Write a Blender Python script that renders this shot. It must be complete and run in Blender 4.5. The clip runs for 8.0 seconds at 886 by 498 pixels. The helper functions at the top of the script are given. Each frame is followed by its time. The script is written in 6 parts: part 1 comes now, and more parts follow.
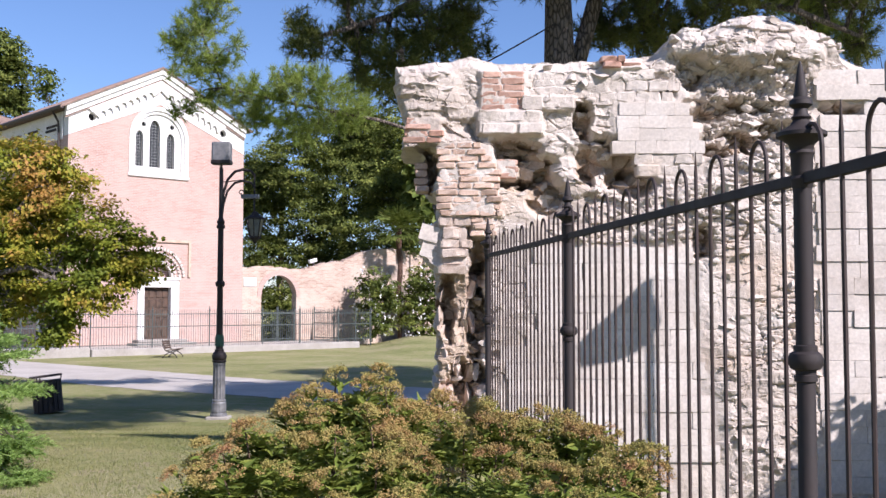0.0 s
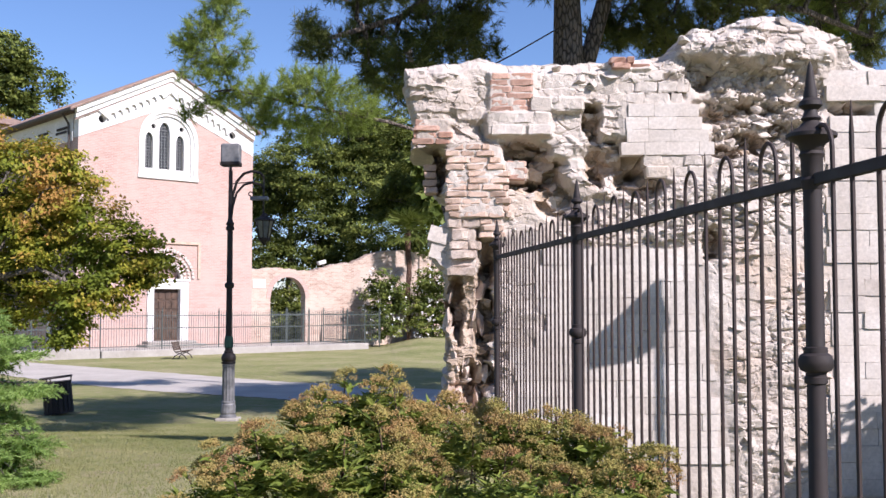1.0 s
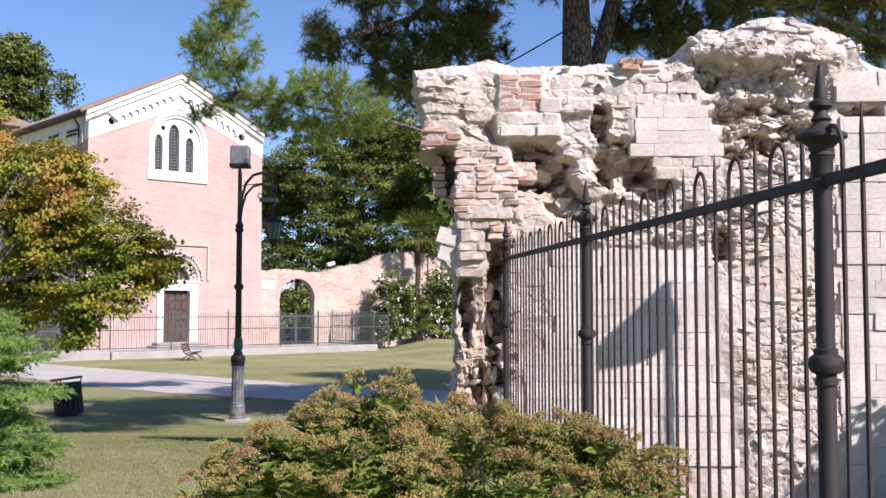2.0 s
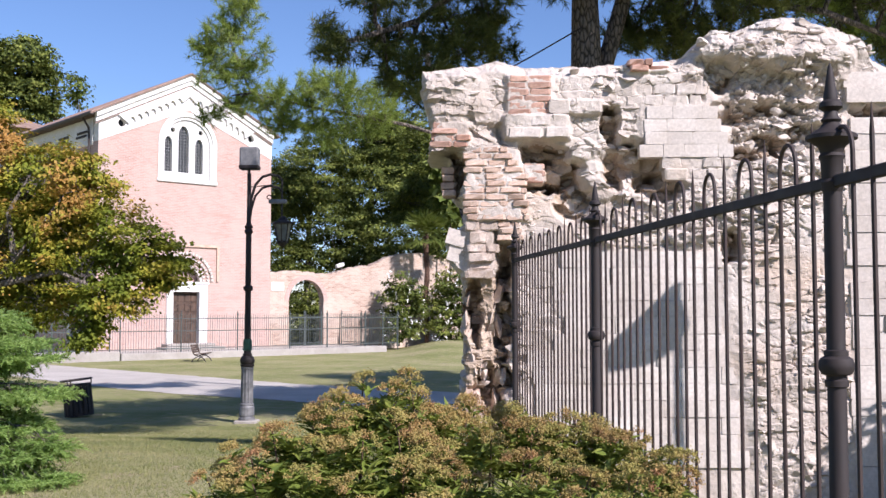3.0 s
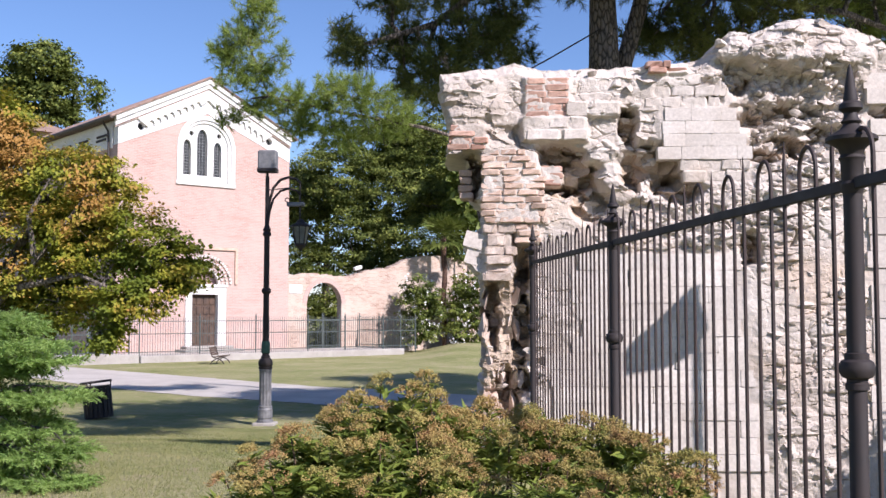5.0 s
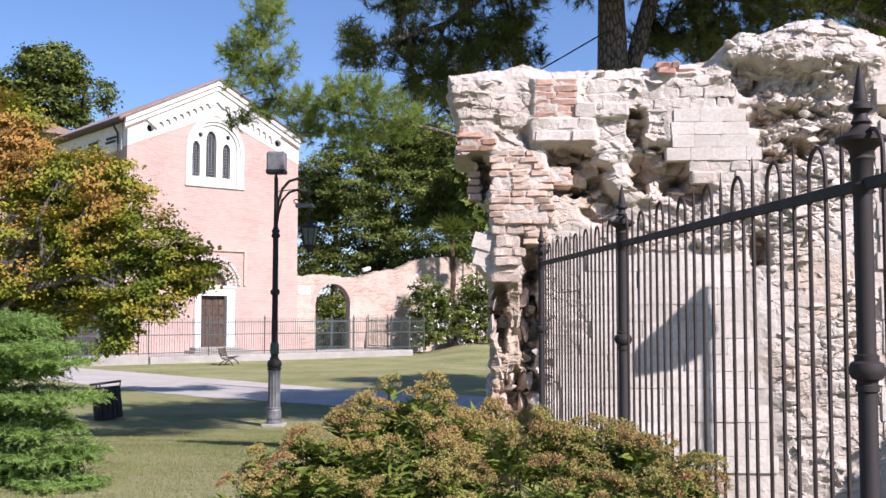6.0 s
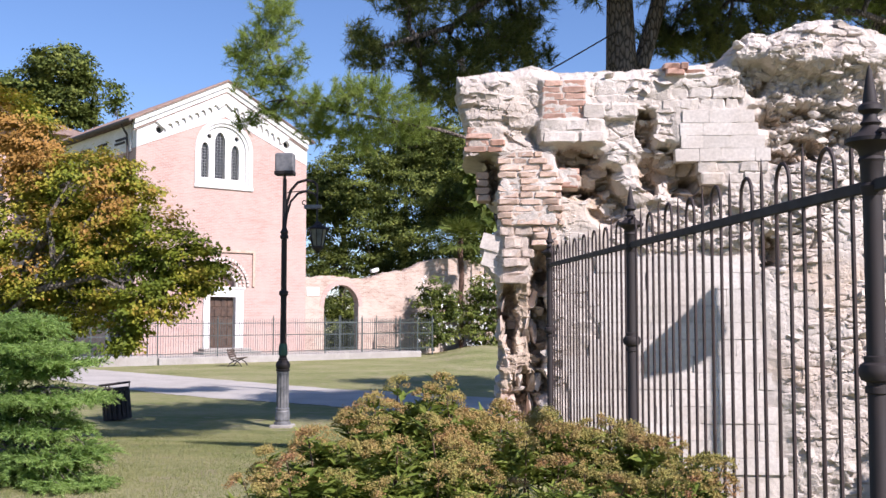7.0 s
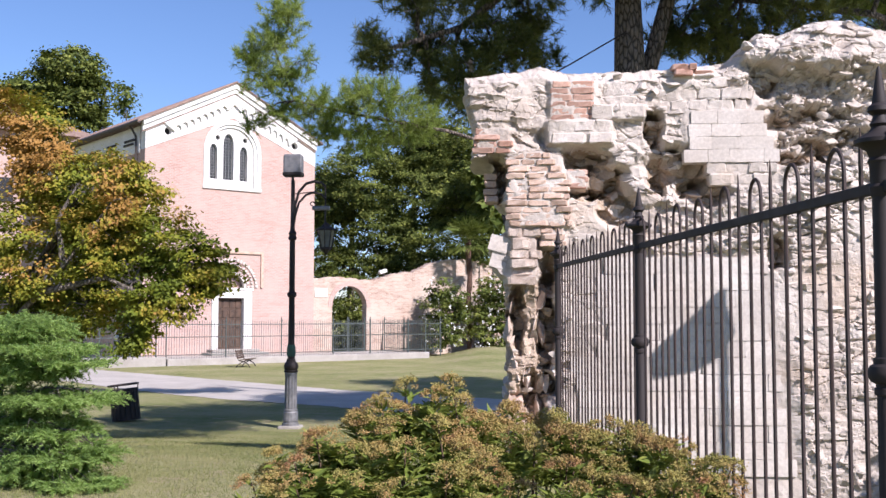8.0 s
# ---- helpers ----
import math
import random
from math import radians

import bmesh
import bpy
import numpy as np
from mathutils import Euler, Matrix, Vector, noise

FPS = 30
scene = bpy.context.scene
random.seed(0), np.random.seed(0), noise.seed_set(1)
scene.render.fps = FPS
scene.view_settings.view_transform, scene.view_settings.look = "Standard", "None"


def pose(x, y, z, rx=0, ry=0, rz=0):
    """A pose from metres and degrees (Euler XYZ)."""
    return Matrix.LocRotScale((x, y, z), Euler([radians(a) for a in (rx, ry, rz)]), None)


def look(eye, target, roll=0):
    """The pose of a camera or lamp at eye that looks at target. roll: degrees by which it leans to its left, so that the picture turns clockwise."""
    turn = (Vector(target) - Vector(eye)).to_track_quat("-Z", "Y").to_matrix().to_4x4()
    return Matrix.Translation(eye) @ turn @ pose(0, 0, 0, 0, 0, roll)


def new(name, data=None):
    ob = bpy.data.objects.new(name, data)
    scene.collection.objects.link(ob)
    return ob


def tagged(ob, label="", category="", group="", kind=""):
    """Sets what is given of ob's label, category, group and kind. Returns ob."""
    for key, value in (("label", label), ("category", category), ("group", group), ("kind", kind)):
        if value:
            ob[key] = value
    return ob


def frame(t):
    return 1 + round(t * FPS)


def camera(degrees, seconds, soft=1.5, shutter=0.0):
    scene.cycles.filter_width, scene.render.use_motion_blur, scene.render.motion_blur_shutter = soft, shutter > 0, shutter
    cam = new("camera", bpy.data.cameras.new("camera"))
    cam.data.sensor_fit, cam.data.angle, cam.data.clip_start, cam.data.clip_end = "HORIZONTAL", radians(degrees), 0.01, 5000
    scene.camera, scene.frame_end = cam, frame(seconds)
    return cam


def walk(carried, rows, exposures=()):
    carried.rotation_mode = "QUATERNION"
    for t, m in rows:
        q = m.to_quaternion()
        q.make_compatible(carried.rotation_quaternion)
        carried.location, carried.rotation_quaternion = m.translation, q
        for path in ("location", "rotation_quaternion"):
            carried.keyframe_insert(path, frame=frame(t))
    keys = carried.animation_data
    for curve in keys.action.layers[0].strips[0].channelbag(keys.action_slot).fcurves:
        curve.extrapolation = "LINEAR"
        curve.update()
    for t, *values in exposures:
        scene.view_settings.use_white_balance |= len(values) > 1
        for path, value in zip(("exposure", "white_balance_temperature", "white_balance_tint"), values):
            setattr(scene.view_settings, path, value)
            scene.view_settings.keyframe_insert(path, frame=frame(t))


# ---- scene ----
# The camera stands still and pans slowly to its left.
cam = camera(46.4, 8.0)
EYE = (0.0, 0.0, 2.35)
ROWS = [  # seconds, yaw, pitch, roll
    (0.0, 0.000, 3.147, 0.012),
    (0.5, 0.247, 3.191, 0.012),
    (1.0, 0.496, 3.233, 0.012),
    (1.5, 0.744, 3.274, 0.012),
    (3.0, 1.491, 3.390, 0.012),
    (3.5, 1.738, 3.427, 0.011),
    (4.0, 1.984, 3.463, 0.008),
    (4.5, 2.228, 3.498, 0.004),
    (6.0, 2.944, 3.602, -0.018),
    (6.5, 3.177, 3.636, -0.029),
    (7.0, 3.405, 3.669, -0.043),
    (7.5, 3.629, 3.703, -0.059),
    (8.0, 3.849, 3.736, -0.079),
]
EXPOSURE, KELVIN, TINT = 0.63, 6120, 23
walk(cam, [(t, pose(*EYE, 90 + pitch, roll, yaw)) for t, yaw, pitch, roll in ROWS], [(t, EXPOSURE, KELVIN, TINT) for t in (0.0, 8.0)])

# ---- sky and sun ----
SUN_AZ, SUN_EL = radians(133), radians(37.5)   # clockwise from +y
sky_world = bpy.data.worlds.new("sky")
scene.world = sky_world
sky_world.use_nodes = True
wn = sky_world.node_tree.nodes
sky = wn.new("ShaderNodeTexSky")
sky.sky_type, sky.sun_disc = "NISHITA", False
sky.sun_elevation, sky.sun_rotation = SUN_EL, SUN_AZ
sky.air_density, sky.dust_density, sky.ozone_density = 1.0, 0.05, 6.0
wn["Background"].inputs["Strength"].default_value = 0.09
sky_world.node_tree.links.new(sky.outputs[0], wn["Background"].inputs["Color"])
sun_data = bpy.data.lights.new("sun", "SUN")
sun_data.energy, sun_data.angle, sun_data.color = 5.2, radians(0.55), (1.0, 0.95, 0.87)
sun = new("sun", sun_data)
SUN_DIR = Vector((math.sin(SUN_AZ) * math.cos(SUN_EL), math.cos(SUN_AZ) * math.cos(SUN_EL), math.sin(SUN_EL)))
sun.matrix_world = look(SUN_DIR * 60, (0, 0, 0))


# ---- materials ----
def material(name, build):
    m = bpy.data.materials.new(name)
    m.use_nodes = True
    n, l = m.node_tree.nodes, m.node_tree.links
    build(n, l, n["Principled BSDF"])
    return m


def ramp(n, l, source, stops):
    r = n.new("ShaderNodeValToRGB")
    el = r.color_ramp.elements
    while len(el) < len(stops):
        el.new(0.5)
    for e, (p, c) in zip(el, stops):
        e.position, e.color = p, (*c, 1)
    l.new(source, r.inputs[0])
    return r.outputs[0]


def coords(n, kind="Object"):
    return n.new("ShaderNodeTexCoord").outputs[kind]


def world_pos(n):
    return n.new("ShaderNodeNewGeometry").outputs["Position"]


def noise_tex(n, l, vec, scale, detail=4, rough=0.55):
    t = n.new("ShaderNodeTexNoise")
    t.inputs["Scale"].default_value, t.inputs["Detail"].default_value, t.inputs["Roughness"].default_value = scale, detail, rough
    l.new(vec, t.inputs["Vector"])
    return t.outputs["Fac"]


def mixed(n, l, fac, a, b, blend="MIX"):
    m = n.new("ShaderNodeMix")
    m.data_type, m.blend_type = "RGBA", blend
    for sock, v in ((m.inputs[0], fac), (m.inputs[6], a), (m.inputs[7], b)):
        if isinstance(v, bpy.types.NodeSocket):
            l.new(v, sock)
        elif isinstance(v, tuple):
            sock.default_value = (*v, 1)
        else:
            sock.default_value = v
    return m.outputs[2]


def bumped(n, l, bsdf, height, strength, distance):
    b = n.new("ShaderNodeBump")
    b.inputs["Strength"].default_value, b.inputs["Distance"].default_value = strength, distance
    l.new(height, b.inputs["Height"])
    l.new(b.outputs[0], bsdf.inputs["Normal"])


def rough_surface(name, dark, light, scale, bump=0.5, dist=0.01, roughness=0.9, patch=None, vary=0.0, fine=12.0, island=False):
    """A matt mineral surface: two scales of colour, fine relief, and a tint for each piece."""
    def build(n, l, b):
        v = world_pos(n)
        big = noise_tex(n, l, v, scale, 5, 0.6)
        small = noise_tex(n, l, v, scale * fine, 5, 0.65)
        col = ramp(n, l, big, [(0.3, dark), (0.7, light)])
        grain = ramp(n, l, small, [(0.25, (0.72, 0.72, 0.72)), (0.75, (1.12, 1.12, 1.12))])
        col = mixed(n, l, 0.8, col, grain, "MULTIPLY")
        if patch:
            col = mixed(n, l, ramp(n, l, noise_tex(n, l, v, patch[0], 3), [(patch[1], (0, 0, 0)), (patch[1] + 0.12, (1, 1, 1))]), col, patch[2])
        if vary:
            rnd = n.new("ShaderNodeNewGeometry").outputs["Random Per Island"] if island else n.new("ShaderNodeObjectInfo").outputs["Random"]
            tint = ramp(n, l, rnd, [(0.0, (1 - vary, 1 - vary * 1.05, 1 - vary * 1.1)), (1.0, (1 + vary * 0.6, 1 + vary * 0.55, 1 + vary * 0.5))])
            col = mixed(n, l, 1.0, col, tint, "MULTIPLY")
        l.new(col, b.inputs["Base Color"])
        b.inputs["Roughness"].default_value = roughness
        b.inputs["Specular IOR Level"].default_value = 0.25
        bumped(n, l, b, small, bump, dist)
    return material(name, build)


def painted(name, colour, roughness=0.5, metal=0.0, wear=0.25, scale=9.0):
    def build(n, l, b):
        v = coords(n)
        f = noise_tex(n, l, v, scale, 5, 0.6)
        lo = tuple(c * (1 - wear) for c in colour)
        hi = tuple(min(1, c * (1 + wear)) for c in colour)
        l.new(ramp(n, l, f, [(0.3, lo), (0.7, hi)]), b.inputs["Base Color"])
        l.new(ramp(n, l, f, [(0.3, (roughness * 0.85,) * 3), (0.7, (min(1, roughness * 1.2),) * 3)]), b.inputs["Roughness"])
        b.inputs["Metallic"].default_value = metal
        bumped(n, l, b, noise_tex(n, l, v, scale * 8, 3), 0.15, 0.002)
    return material(name, build)


def foliage(name, stops, through_colour, trans=0.35, roughness=0.55, each=0.4, patch_scale=0.9, contrast=1.7, dry=None):
    """Leaves: a colour for each leaf, patches over the crown, some light through the blade."""
    def build(n, l, b):
        rnd = n.new("ShaderNodeNewGeometry").outputs["Random Per Island"]
        patch = noise_tex(n, l, world_pos(n), patch_scale, 3)
        f = n.new("ShaderNodeMath")
        f.operation = "MULTIPLY_ADD"
        f.inputs[1].default_value = each
        l.new(rnd, f.inputs[0])
        g = n.new("ShaderNodeMath")
        g.operation = "MULTIPLY_ADD"
        g.inputs[1].default_value, g.inputs[2].default_value = contrast, 0.5 - contrast / 2 - each / 2
        l.new(patch, g.inputs[0])
        l.new(g.outputs[0], f.inputs[2])
        fac = f.outputs[0]
        if dry:                      # leaves turn sooner high in the crown
            sep = n.new("ShaderNodeSeparateXYZ")
            l.new(world_pos(n), sep.inputs[0])
            up = n.new("ShaderNodeMapRange")
            up.inputs["From Min"].default_value, up.inputs["From Max"].default_value, up.inputs["To Max"].default_value = dry
            l.new(sep.outputs[2], up.inputs["Value"])
            more = n.new("ShaderNodeMath")
            l.new(fac, more.inputs[0])
            l.new(up.outputs[0], more.inputs[1])
            fac = more.outputs[0]
        col = ramp(n, l, fac, stops)
        l.new(col, b.inputs["Base Color"])
        b.inputs["Roughness"].default_value = roughness
        b.inputs["Specular IOR Level"].default_value = 0.16
        tr = n.new("ShaderNodeBsdfTranslucent")
        l.new(mixed(n, l, 0.5, col, through_colour), tr.inputs["Color"])
        mx = n.new("ShaderNodeMixShader")
        mx.inputs[0].default_value = trans
        l.new(b.outputs[0], mx.inputs[1])
        l.new(tr.outputs[0], mx.inputs[2])
        l.new(mx.outputs[0], n["Material Output"].inputs["Surface"])
    return material(name, build)


M = {}
M["rubble"] = rough_surface("pale_rubble", (0.42, 0.355, 0.30), (0.65, 0.59, 0.53), 1.1, 0.9, 0.02, 0.95, (0.8, 0.56, (0.50, 0.405, 0.325)), fine=13)
M["mortar_core"] = rough_surface("tan_mortar_core", (0.36, 0.27, 0.195), (0.54, 0.44, 0.345), 3.0, 0.9, 0.02, 0.95)
M["ashlar"] = rough_surface("pale_limestone", (0.50, 0.44, 0.385), (0.65, 0.60, 0.55), 2.0, 0.5, 0.006, 0.9, vary=0.1, fine=16)
M["field_stone"] = rough_surface("pale_field_stone", (0.44, 0.375, 0.32), (0.65, 0.59, 0.535), 4.0, 0.7, 0.012, 0.92, vary=0.2, fine=9, island=True)
M["old_brick"] = rough_surface("old_brick", (0.40, 0.225, 0.165), (0.58, 0.39, 0.31), 5.0, 0.7, 0.006, 0.9, vary=0.26, fine=10)
M["pale_brick"] = rough_surface("pale_brick", (0.45, 0.315, 0.24), (0.61, 0.465, 0.375), 5.0, 0.7, 0.006, 0.9, vary=0.2, fine=10)
M["torn_stone"] = rough_surface("tan_broken_stone", (0.40, 0.31, 0.25), (0.60, 0.51, 0.44), 6.0, 0.8, 0.012, 0.92, vary=0.2, fine=8)
M["iron"] = painted("black_iron", (0.020, 0.014, 0.013), 0.7, 0.0, 0.4)
M["rust_iron"] = painted("brown_iron", (0.036, 0.022, 0.019), 0.7, 0.0, 0.5)
M["white"] = rough_surface("white_stone", (0.64, 0.62, 0.585), (0.76, 0.75, 0.72), 0.8, 0.3, 0.01, 0.8)
# near black: stands in for shade in the round openings; bin liner too
M["dark"] = painted("dark_gap", (0.02, 0.02, 0.022), 0.7)


# ---- builders ----
def obj(name, me, mat, parent=None, label="", smooth=False):
    me.polygons.foreach_set("use_smooth", np.full(len(me.polygons), smooth))
    if smooth and len(me.polygons) < 5000:
        me.set_sharp_from_angle(angle=radians(38))
    for m in (mat if isinstance(mat, (list, tuple)) else [mat]):
        me.materials.append(m)
    ob = new(name, me)
    ob.parent = parent
    if label:
        ob["label"] = label
    return ob


def part(name, bm, mat, parent=None, label="", smooth=False):
    """One bmesh as one mesh object, under a thing or a part."""
    me = bpy.data.meshes.new(name)
    bm.to_mesh(me)
    bm.free()
    return obj(name, me, mat, parent, label, smooth)


def thing(name, label, category, m=None, group="", kind=""):
    """An Empty at a thing's base, which parents its parts."""
    ob = tagged(new(name), label, category, group, kind)
    if m is not None:
        ob.matrix_world = m
    return ob


def put(bm, m, start=0):
    bm.verts.ensure_lookup_table()
    bmesh.ops.transform(bm, matrix=m, verts=bm.verts[start:])
    return bm


def box(bm, x0, x1, y0, y1, z0, z1, bevel=0.0):
    r = bmesh.ops.create_cube(bm, size=1)
    m = Matrix.Translation(((x0 + x1) / 2, (y0 + y1) / 2, (z0 + z1) / 2)) @ Matrix.Diagonal((x1 - x0, y1 - y0, z1 - z0, 1))
    bmesh.ops.transform(bm, matrix=m, verts=r["verts"])
    if bevel:
        edges = list({e for v in r["verts"] for e in v.link_edges})
        bmesh.ops.bevel(bm, geom=edges, offset=bevel, segments=1, affect="EDGES")
    return bm


def lathe(bm, profile, x=0.0, y=0.0, sides=14):
    """Turns a profile of (radius, height) round an upright axis."""
    rings = []
    for r, z in profile:
        rings.append([bm.verts.new((x + r * math.cos(2 * math.pi * i / sides), y + r * math.sin(2 * math.pi * i / sides), z)) for i in range(sides)])
    for a, b in zip(rings, rings[1:]):
        for i in range(sides):
            bm.faces.new((a[i], a[(i + 1) % sides], b[(i + 1) % sides], b[i]))
    bm.faces.new(rings[-1])
    bm.faces.new(rings[0][::-1])
    return bm


def tube(bm, points, radii, sides=8):
    """A tapered tube along points."""
    pts = [Vector([float(q_) for q_ in p]) for p in points]
    if not isinstance(radii, (list, tuple)):
        radii = [radii] * len(pts)
    radii = [float(q_) for q_ in radii]
    rings, side = [], None
    for i, (p, r) in enumerate(zip(pts, radii)):
        d = (pts[min(i + 1, len(pts) - 1)] - pts[max(i - 1, 0)]).normalized()
        ref = side if side is not None else (Vector((1, 0, 0)) if abs(d.x) < 0.8 else Vector((0, 1, 0)))
        b = d.cross(ref).normalized()
        side = b.cross(d).normalized()
        rings.append([bm.verts.new(p + r * (math.cos(2 * math.pi * k / sides) * side + math.sin(2 * math.pi * k / sides) * b)) for k in range(sides)])
    for a, b in zip(rings, rings[1:]):
        for i in range(sides):
            bm.faces.new((a[i], a[(i + 1) % sides], b[(i + 1) % sides], b[i]))
    bm.faces.new(rings[-1])
    bm.faces.new(rings[0][::-1])
    return bm


def prism(bm, outline, y0, y1):
    """An outline of (x, z) made solid from y0 to y1."""
    a = [bm.verts.new((x, y0, z)) for x, z in outline]
    b = [bm.verts.new((x, y1, z)) for x, z in outline]
    n = len(a)
    bm.faces.new(a)
    bm.faces.new(b[::-1])
    for i in range(n):
        bm.faces.new((a[(i + 1) % n], a[i], b[i], b[(i + 1) % n]))
    bmesh.ops.recalc_face_normals(bm, faces=bm.faces)
    return bm


def ribbon(bm, inner, outer, y0, y1, closed=False):
    """A solid band between two lines of (x, z) with as many points."""
    n = len(inner)
    vi = [[bm.verts.new((x, y, z)) for x, z in line] for y in (y0, y1) for line in (inner, outer)]
    fi, fo, bi, bo = vi
    for i in range(n if closed else n - 1):
        j = (i + 1) % n
        bm.faces.new((fi[i], fi[j], fo[j], fo[i]))
        bm.faces.new((bo[i], bo[j], bi[j], bi[i]))
        bm.faces.new((fi[j], fi[i], bi[i], bi[j]))
        bm.faces.new((fo[i], fo[j], bo[j], bo[i]))
    if not closed:
        bm.faces.new((fi[0], fo[0], bo[0], bi[0]))
        bm.faces.new((fo[-1], fi[-1], bi[-1], bo[-1]))
    bmesh.ops.recalc_face_normals(bm, faces=bm.faces)
    return bm


def arc(cx, cz, r, a0, a1, n):
    return [(cx + r * math.cos(radians(a0 + (a1 - a0) * i / n)), cz + r * math.sin(radians(a0 + (a1 - a0) * i / n))) for i in range(n + 1)]


def mesh_np(name, verts, faces):
    """A mesh from arrays; all faces have as many corners."""
    me = bpy.data.meshes.new(name)
    k = faces.shape[1]
    me.vertices.add(len(verts))
    me.vertices.foreach_set("co", np.ascontiguousarray(verts, dtype=np.float32).ravel())
    me.loops.add(faces.size)
    me.loops.foreach_set("vertex_index", np.ascontiguousarray(faces, dtype=np.int32).ravel())
    me.polygons.add(len(faces))
    me.polygons.foreach_set("loop_start", np.arange(0, faces.size, k, dtype=np.int32))
    me.update(calc_edges=True)
    me.validate()
    return me


def grid_faces(nu, nv):
    i = np.arange(nu * nv).reshape(nv, nu)
    return np.stack([i[:-1, :-1], i[:-1, 1:], i[1:, 1:], i[1:, :-1]], -1).reshape(-1, 4)


def hash2(i, j, k=0):
    """Random numbers in 0..1 for whole numbers i, j."""
    h = np.sin(i * 127.1 + j * 311.7 + k * 74.7) * 43758.5453
    return h - np.floor(h)


def value_noise(x, y, octaves=4, k=0):
    out, amp, total = 0.0, 1.0, 0.0
    for o in range(octaves):
        xi, yi = np.floor(x), np.floor(y)
        fx, fy = x - xi, y - yi
        fx, fy = fx * fx * (3 - 2 * fx), fy * fy * (3 - 2 * fy)
        a, b = hash2(xi, yi, k + o), hash2(xi + 1, yi, k + o)
        c, d = hash2(xi, yi + 1, k + o), hash2(xi + 1, yi + 1, k + o)
        out = out + amp * ((a * (1 - fx) + b * fx) * (1 - fy) + (c * (1 - fx) + d * fx) * fy)
        total += amp
        x, y, amp = x * 2.03 + 7.1, y * 2.03 + 3.7, amp * 0.5
    return out / total


def cells(x, y, k=0):
    """Uneven cells: the nearest and the second distance, a random number for the cell, and a tilt across it."""
    xi, yi = np.floor(x), np.floor(y)
    f1, f2, who, tilt = np.full(x.shape, 9.0), np.full(x.shape, 9.0), np.zeros(x.shape), np.zeros(x.shape)
    for di in (-1, 0, 1):
        for dj in (-1, 0, 1):
            ci, cj = xi + di, yi + dj
            dx, dy = x - ci - 0.1 - 0.8 * hash2(ci, cj, k), y - cj - 0.1 - 0.8 * hash2(ci, cj, k + 1)
            d = np.hypot(dx, dy)
            near = d < f1
            f2 = np.where(near, f1, np.minimum(f2, d))
            who = np.where(near, hash2(ci, cj, k + 2), who)
            tilt = np.where(near, dx * (hash2(ci, cj, k + 3) - 0.5) * 2 + dy * (hash2(ci, cj, k + 4) - 0.5) * 2, tilt)
            f1 = np.where(near, d, f1)
    return f1, f2, who, tilt


def step01(a, b, x):
    t = np.clip((x - a) / (b - a), 0, 1)
    return t * t * (3 - 2 * t)


# ---- ground ----
def ground_z(x, y):
    """The park lies flat at 0 by the chapel and rises towards the camera and the ruin."""
    x, y = np.asarray(x, float), np.asarray(y, float)
    near = 0.92 * step01(21.5, 8.5, y + 0.06 * x)
    bank = 0.5 * step01(44.0, 62.0, y - 0.4 * x) * step01(-4.6, -1.5, x) * step01(90, 80, y)
    pit = 0.62 * step01(7.2, 8.9, y) * step01(0.25, 0.9, x) * step01(13.0, 10.0, x) * step01(20.0, 13.0, y)
    far = step01(120, 70, np.abs(x)) * step01(160, 110, y)
    return near * far - pit + bank + far * 0.05 * (value_noise(x * 0.5, y * 0.5, 3) - 0.5) * step01(30, 18, y)


def gz(x, y):
    return float(ground_z(x, y))


def lawn_build(n, l, b):
    v = world_pos(n)
    big = noise_tex(n, l, v, 0.35, 4, 0.6)
    mid = noise_tex(n, l, v, 2.3, 5, 0.65)
    fine = noise_tex(n, l, v, 45, 4, 0.7)
    col = ramp(n, l, big, [(0.3, (0.20, 0.22, 0.085)), (0.5, (0.29, 0.285, 0.135)), (0.72, (0.38, 0.345, 0.21))])
    col = mixed(n, l, ramp(n, l, mid, [(0.52, (0, 0, 0)), (0.66, (0.85, 0.85, 0.85))]), col, (0.37, 0.31, 0.21))
    col = mixed(n, l, ramp(n, l, noise_tex(n, l, v, 5.5, 4, 0.6), [(0.56, (0, 0, 0)), (0.7, (0.7, 0.7, 0.7))]), col, (0.15, 0.19, 0.06))
    col = mixed(n, l, 0.8, col, ramp(n, l, fine, [(0.25, (0.6, 0.62, 0.55)), (0.75, (1.2, 1.2, 1.1))]), "MULTIPLY")
    l.new(col, b.inputs["Base Color"])
    b.inputs["Roughness"].default_value = 1.0
    b.inputs["Specular IOR Level"].default_value = 0.1
    bumped(n, l, b, fine, 1.0, 0.03)


M["lawn"] = material("dry_lawn", lawn_build)
M["gravel"] = rough_surface("pale_gravel", (0.40, 0.365, 0.32), (0.53, 0.49, 0.44), 0.6, 0.6, 0.02, 1.0, fine=60)
xs = np.concatenate([[-1800, -900, -400, -200, -120, -80, -60], np.arange(-45, 30.1, 0.5), [40, 60, 80, 120, 200, 400, 900, 1800]])
ys = np.concatenate([[-600, -200, -80, -40, -20], np.arange(-10, 75.1, 0.5), [80, 90, 100, 120, 160, 240, 400, 900, 2200]])
gx, gy = np.meshgrid(xs, ys)
gv = np.stack([gx, gy, ground_z(gx, gy)], -1).reshape(-1, 3)
tagged(obj("ground", mesh_np("ground", gv, grid_faces(len(xs), len(ys))), M["lawn"], smooth=True), "dry mown park lawn with worn bare patches", "lawn", kind="structure")

